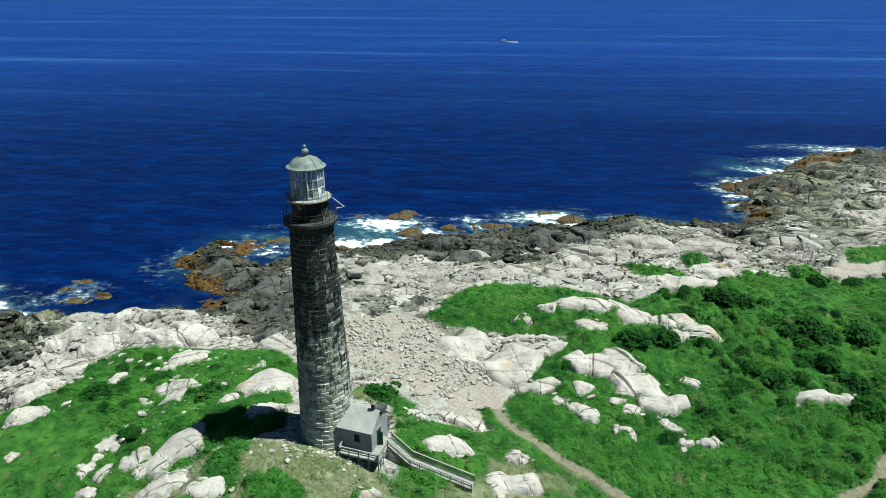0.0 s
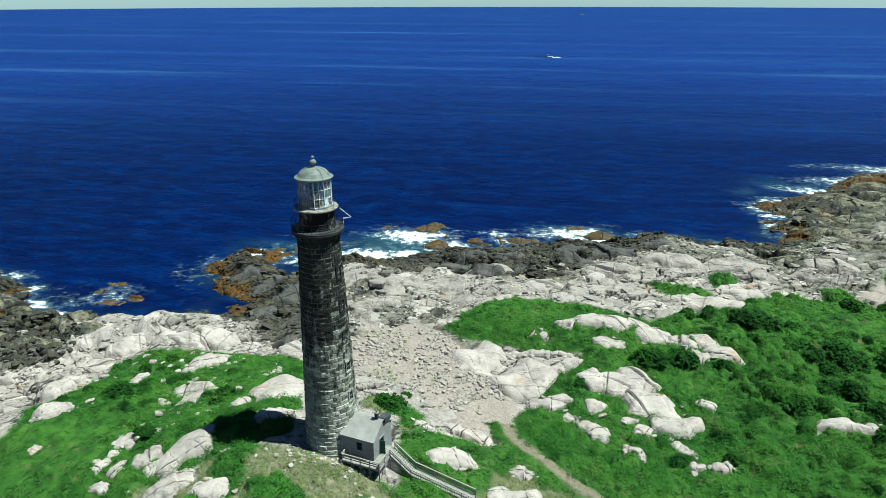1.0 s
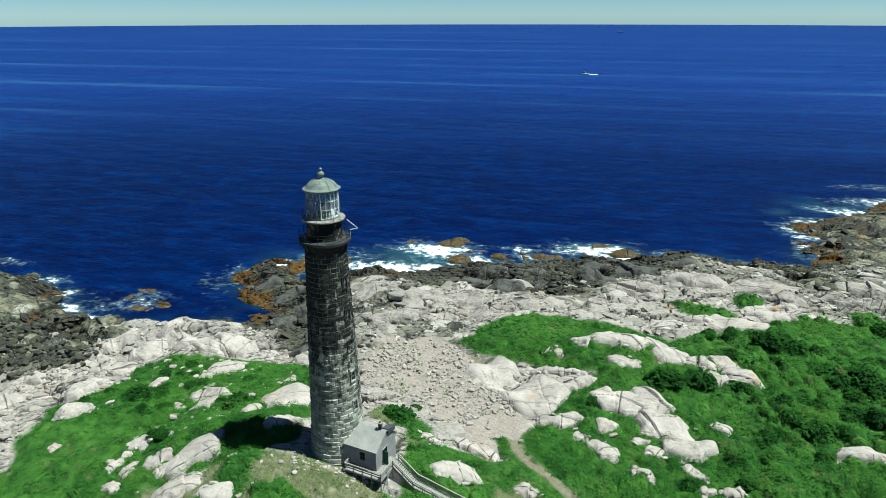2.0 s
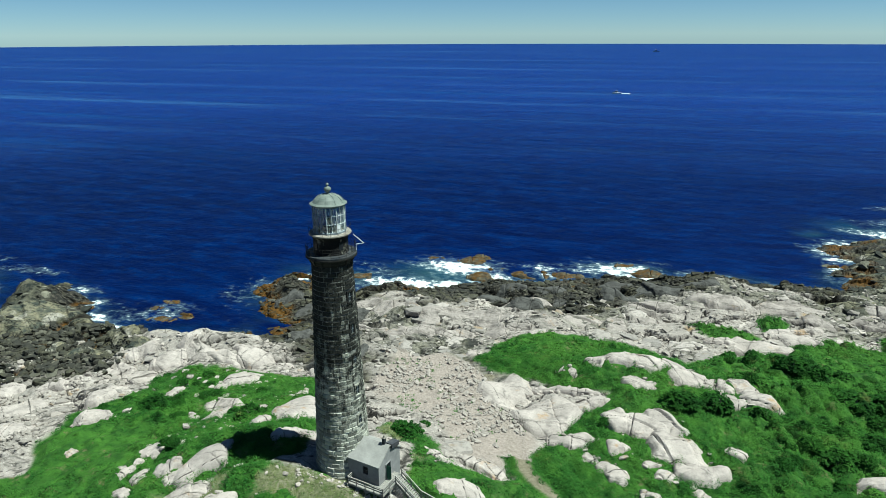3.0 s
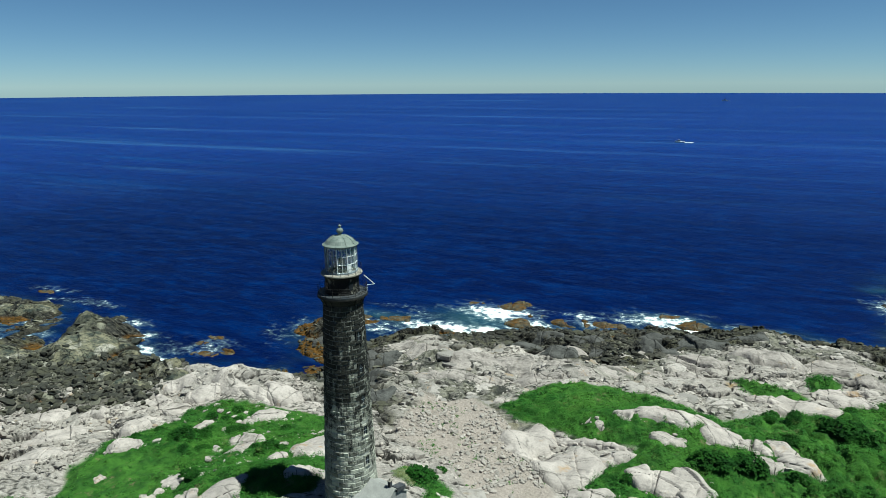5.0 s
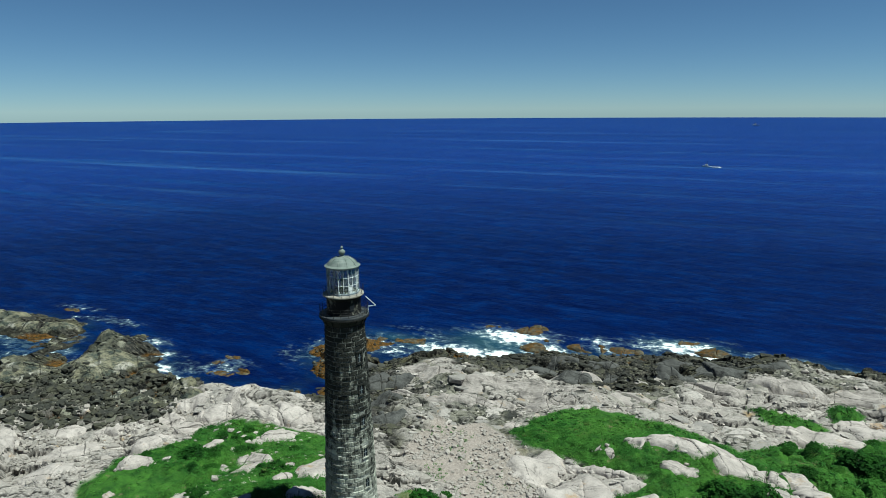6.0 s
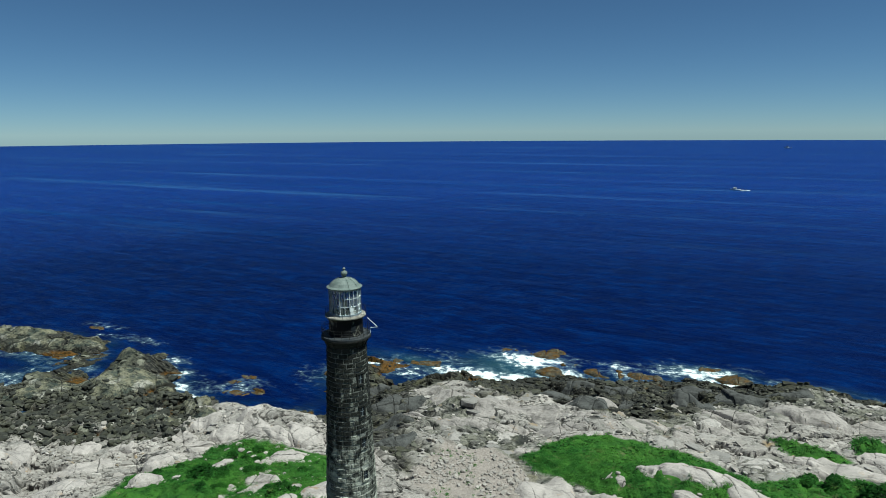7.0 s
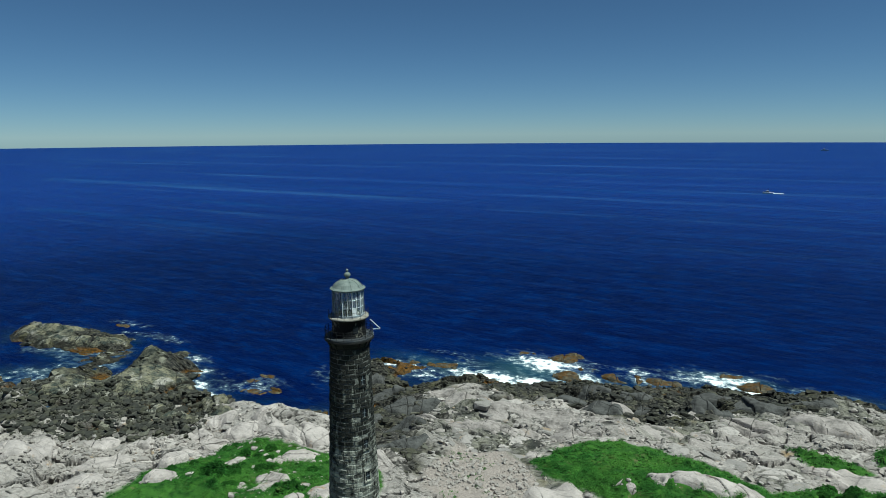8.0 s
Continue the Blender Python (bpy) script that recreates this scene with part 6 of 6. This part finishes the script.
near_places = scatter(46000, -95, 75, 48, 112, is_meadow, 31)
thicket("low_shrub_carpet", "dense low green shrubs covering the meadow", LEAF, near_places, 32, 0.52, 0.42, 12, 0.125)
far_places = scatter(22000, -80, 110, 112, 165, is_meadow, 33)
thicket("far_shrub_carpet", "low green shrubs of the far meadow", LEAF, far_places, 34, 0.6, 0.45, 9, 0.2)
mound_places = scatter(14000, -95, 85, 48, 150, lambda x, y: is_meadow(x, y) & (fbm(x, y, 7, 3, 173) > 0.44), 37)
thicket("shrub_mounds", "rounded leafy shrub mounds rising from the low carpet", LEAF, mound_places, 38, 0.8, 1.0, 40, 0.11)
dry_places = scatter(20000, -52, 14, 44, 84, is_dry, 35)
thicket("dry_herbs", "yellowing herbs and grass on the stony knoll", LEAF_DRY, dry_places, 36, 0.36, 0.28, 10, 0.1)

tuft_places = scatter(2600, -40, 10, 70, 112, lambda x, y: (mask_at("scree", x, y) > 0.4) & (fbm(x, y, 5, 3, 177) > 0.6) & clear_of_rocks(x, y), 39)
thicket("scree_tufts", "green tufts of grass growing between scree stones", LEAF, tuft_places, 40, 0.32, 0.3, 9, 0.11)


def bush_meshes(seed):
    rg = np.random.default_rng(seed)
    n = 230
    a, e = rg.uniform(0, 6.28, n), np.arcsin(rg.uniform(0.0, 1, n))
    lump = 0.78 + 0.44 * vnoise(a * 3, e * 3, 1.6, seed)
    c = np.stack([np.cos(a) * np.cos(e) * lump, np.sin(a) * np.cos(e) * lump, 0.12 + 0.72 * np.sin(e) * lump], -1) * rg.uniform(0.75, 1, (n, 1))
    crown = quads_mesh("crown", leaf_quads(c, np.full(n, 0.16), np.full(n, 0.14), 7, 0.1, seed + 1), LEAF_DARK)
    bm = bmesh.new()
    for _ in range(5):
        q, s = rg.uniform(0, 6.28), rg.uniform(0.2, 0.6)
        rod(bm, (0.05 * math.cos(q), 0.05 * math.sin(q), -0.2), (s * math.cos(q), s * math.sin(q), 0.55), 0.045, 6, 0.015)
    stem = bpy.data.meshes.new("stem")
    bm.to_mesh(stem)
    bm.free()
    stem.materials.append(TIMBER)
    return crown, stem


BUSHES = [
    (41.4, 92.3, 2.9), (40.6, 86.4, 1.6), (28.2, 83.4, 1.6), (52.9, 110.6, 3.4), (47.1, 110.3, 3.6), (63.6, 134.0, 2.2), (70.7, 134.1, 2.3),
    (51.1, 84.1, 2.3), (57.6, 93.8, 1.6), (40.0, 120.3, 3.1), (43.5, 118.4, 2.8), (54.3, 106.0, 2.4), (61.7, 108.8, 3.1), (19.7, 100.4, 3.2),
    (25.4, 102.2, 2.7), (47.8, 99.1, 2.5), (51.3, 98.3, 2.3), (38.1, 95.3, 1.6), (53.1, 93.0, 2.8), (-66.3, 75.3, 2.6), (-20.5, 78.1, 2.0),
    (7.8, 93.0, 1.2), (-16.4, 69.9, 0.7), (-46.3, 74.1, 2.3), (-19.7, 82.9, 0.9), (-22.5, 79.0, 1.6),
]
kinds = []
for s in range(3):
    bush = new("bush")
    crown, stem = bush_meshes(60 + 3 * s)
    part("crown", crown, None, bush)
    part("stem", stem, None, bush)
    tagged(bush, "dark green rounded bush standing in low shrubs", "bush", "bushes of the meadow")
    kinds.append(bush)
more = scatter(640, 18, 80, 66, 140, lambda x, y: (mask_at("green", x, y) > 0.8) & (mask_at("path", x, y) < 0.1) & clear_of_rocks(x, y, 1.2) & (fbm(x, y, 14, 3, 181) > 0.46), 61)[:125]
more = np.concatenate([more, scatter(300, -76, -34, 62, 94, lambda x, y: (mask_at("green", x, y) > 0.8) & (lawn(x, y) < 0.3) & clear_of_rocks(x, y, 0.6) & (fbm(x, y, 10, 3, 183) > 0.48), 63)[:50]])
rg = np.random.default_rng(62)
BUSHES += [(float(x), float(y), float((0.6 + 1.3 * rg.random() ** 2) * (1 if x > 0 else 0.75))) for x, y in more]
for n, (x, y, r) in enumerate(BUSHES):
    m = Matrix.Translation((x, y, height_at(x, y) - 0.1)) @ Matrix.Rotation(n * 1.7, 4, "Z") @ Matrix.Diagonal((r, r * 0.85, min(r, 2.8) * 0.95, 1))
    if n < 3:
        kinds[n].matrix_basis = m
    else:
        ob = copy_thing(kinds[n % 3], m)
        ob.matrix_basis = m

# ---- boats far out ----
def boat(name, label, x, y, turn, length):
    thing = new(name)
    thing.matrix_basis = Matrix.Translation((x, y, 0)) @ Matrix.Rotation(turn, 4, "Z")
    tagged(thing, label, "boat")
    bm = bmesh.new()
    rows = []
    for f in np.linspace(0, 1, 9):
        half = length * 0.16 * (1 - max(0.0, f - 0.45) ** 2 / 0.31)
        sheer = length * (0.1 + 0.07 * f * f)
        rows.append([bm.verts.new((length * (f - 0.5), y, z)) for y, z in ((-half, sheer), (-half * 0.8, -0.2), (0, -0.5), (half * 0.8, -0.2), (half, sheer))])
    for a, b in zip(rows, rows[1:]):
        for k in range(4):
            bm.faces.new((a[k], a[k + 1], b[k + 1], b[k]))
        bm.faces.new((a[4], a[0], b[0], b[4]))
    bm.faces.new(rows[0][::-1])
    bm.faces.new(rows[-1])
    bmesh.ops.recalc_face_normals(bm, faces=bm.faces)
    part("hull", bm, WHITE, thing)
    bm = bmesh.new()
    box(bm, (length * 0.08, 0, length * 0.2), (length * 0.3, length * 0.2, length * 0.18), bevel=length * 0.015)
    cabin = part("cabin", bm, WHITE, thing)
    bm = bmesh.new()
    box(bm, (length * 0.08, 0, length * 0.23), (length * 0.305, length * 0.205, length * 0.05))
    part("cabin_windows", bm, DARK_PANE, cabin)
    bm = bmesh.new()
    rod(bm, (0, 0, length * 0.25), (0, 0, length * 0.6), length * 0.012, 8)
    part("mast", bm, IRON, thing)
    return thing


boat("motor_boat", "small white motor boat with a short mast", -31, 792, math.pi, 11)
boat("far_ship", "distant white vessel near the horizon", 4, 2695, math.pi, 26)
wake = []
r = np.random.default_rng(9)
for _ in range(140):
    f = r.random() ** 1.5
    x, y, s = -25 + 9 * f, 792 + r.normal(0, 0.5 + 1.2 * f), r.uniform(0.5, 1.6) * (1.2 - f)
    wake.append([(x - s * 1.5, y - s * 0.5, 0.35), (x + s * 1.5, y - s * 0.4, 0.3), (x + s * 1.3, y + s * 0.5, 0.4), (x - s * 1.2, y + s * 0.6, 0.45)])
tagged(new("boat_wake", quads_mesh("boat_wake", np.array(wake), WHITE)), "white foaming wake behind the boat", "wake", kind="stuff")

# ---- single stones of the tower's seaward and landward face ----
for me, az, z in courses:
    ob = new("block", me)
    ob.parent = tower
    ob.matrix_basis = Matrix.Translation((0, 0, z)) @ Matrix.Rotation(az, 4, "Z")

# ---- single ledge slabs of the bedrock between meadow and sea ----
slab_meshes = []
for k in range(10):
    verts, faces = broken_block(700 + k, 0.4)
    slab_meshes.append(raw_mesh("ledge_slab", verts, faces, LEDGE))
rg = np.random.default_rng(71)
for k, (x, y) in enumerate(single_slabs):
    ob = new("ledge_slab", slab_meshes[k % 10])
    ob.parent = ground
    size = 1.3 + 4.2 * rg.random() ** 2
    ob.matrix_basis = Matrix.Translation((x, y, height_at(x, y) - 0.13 * size)) @ Matrix.Rotation(0.2 + rg.normal(0, 0.22), 4, "Z") @ Matrix.Rotation(rg.normal(0, 0.09), 4, "X") @ Matrix.Rotation(rg.normal(0, 0.09), 4, "Y") @ Matrix.Diagonal((size * rg.uniform(0.9, 1.7), size * rg.uniform(0.75, 1.1), size * rg.uniform(0.7, 1.2), 1))
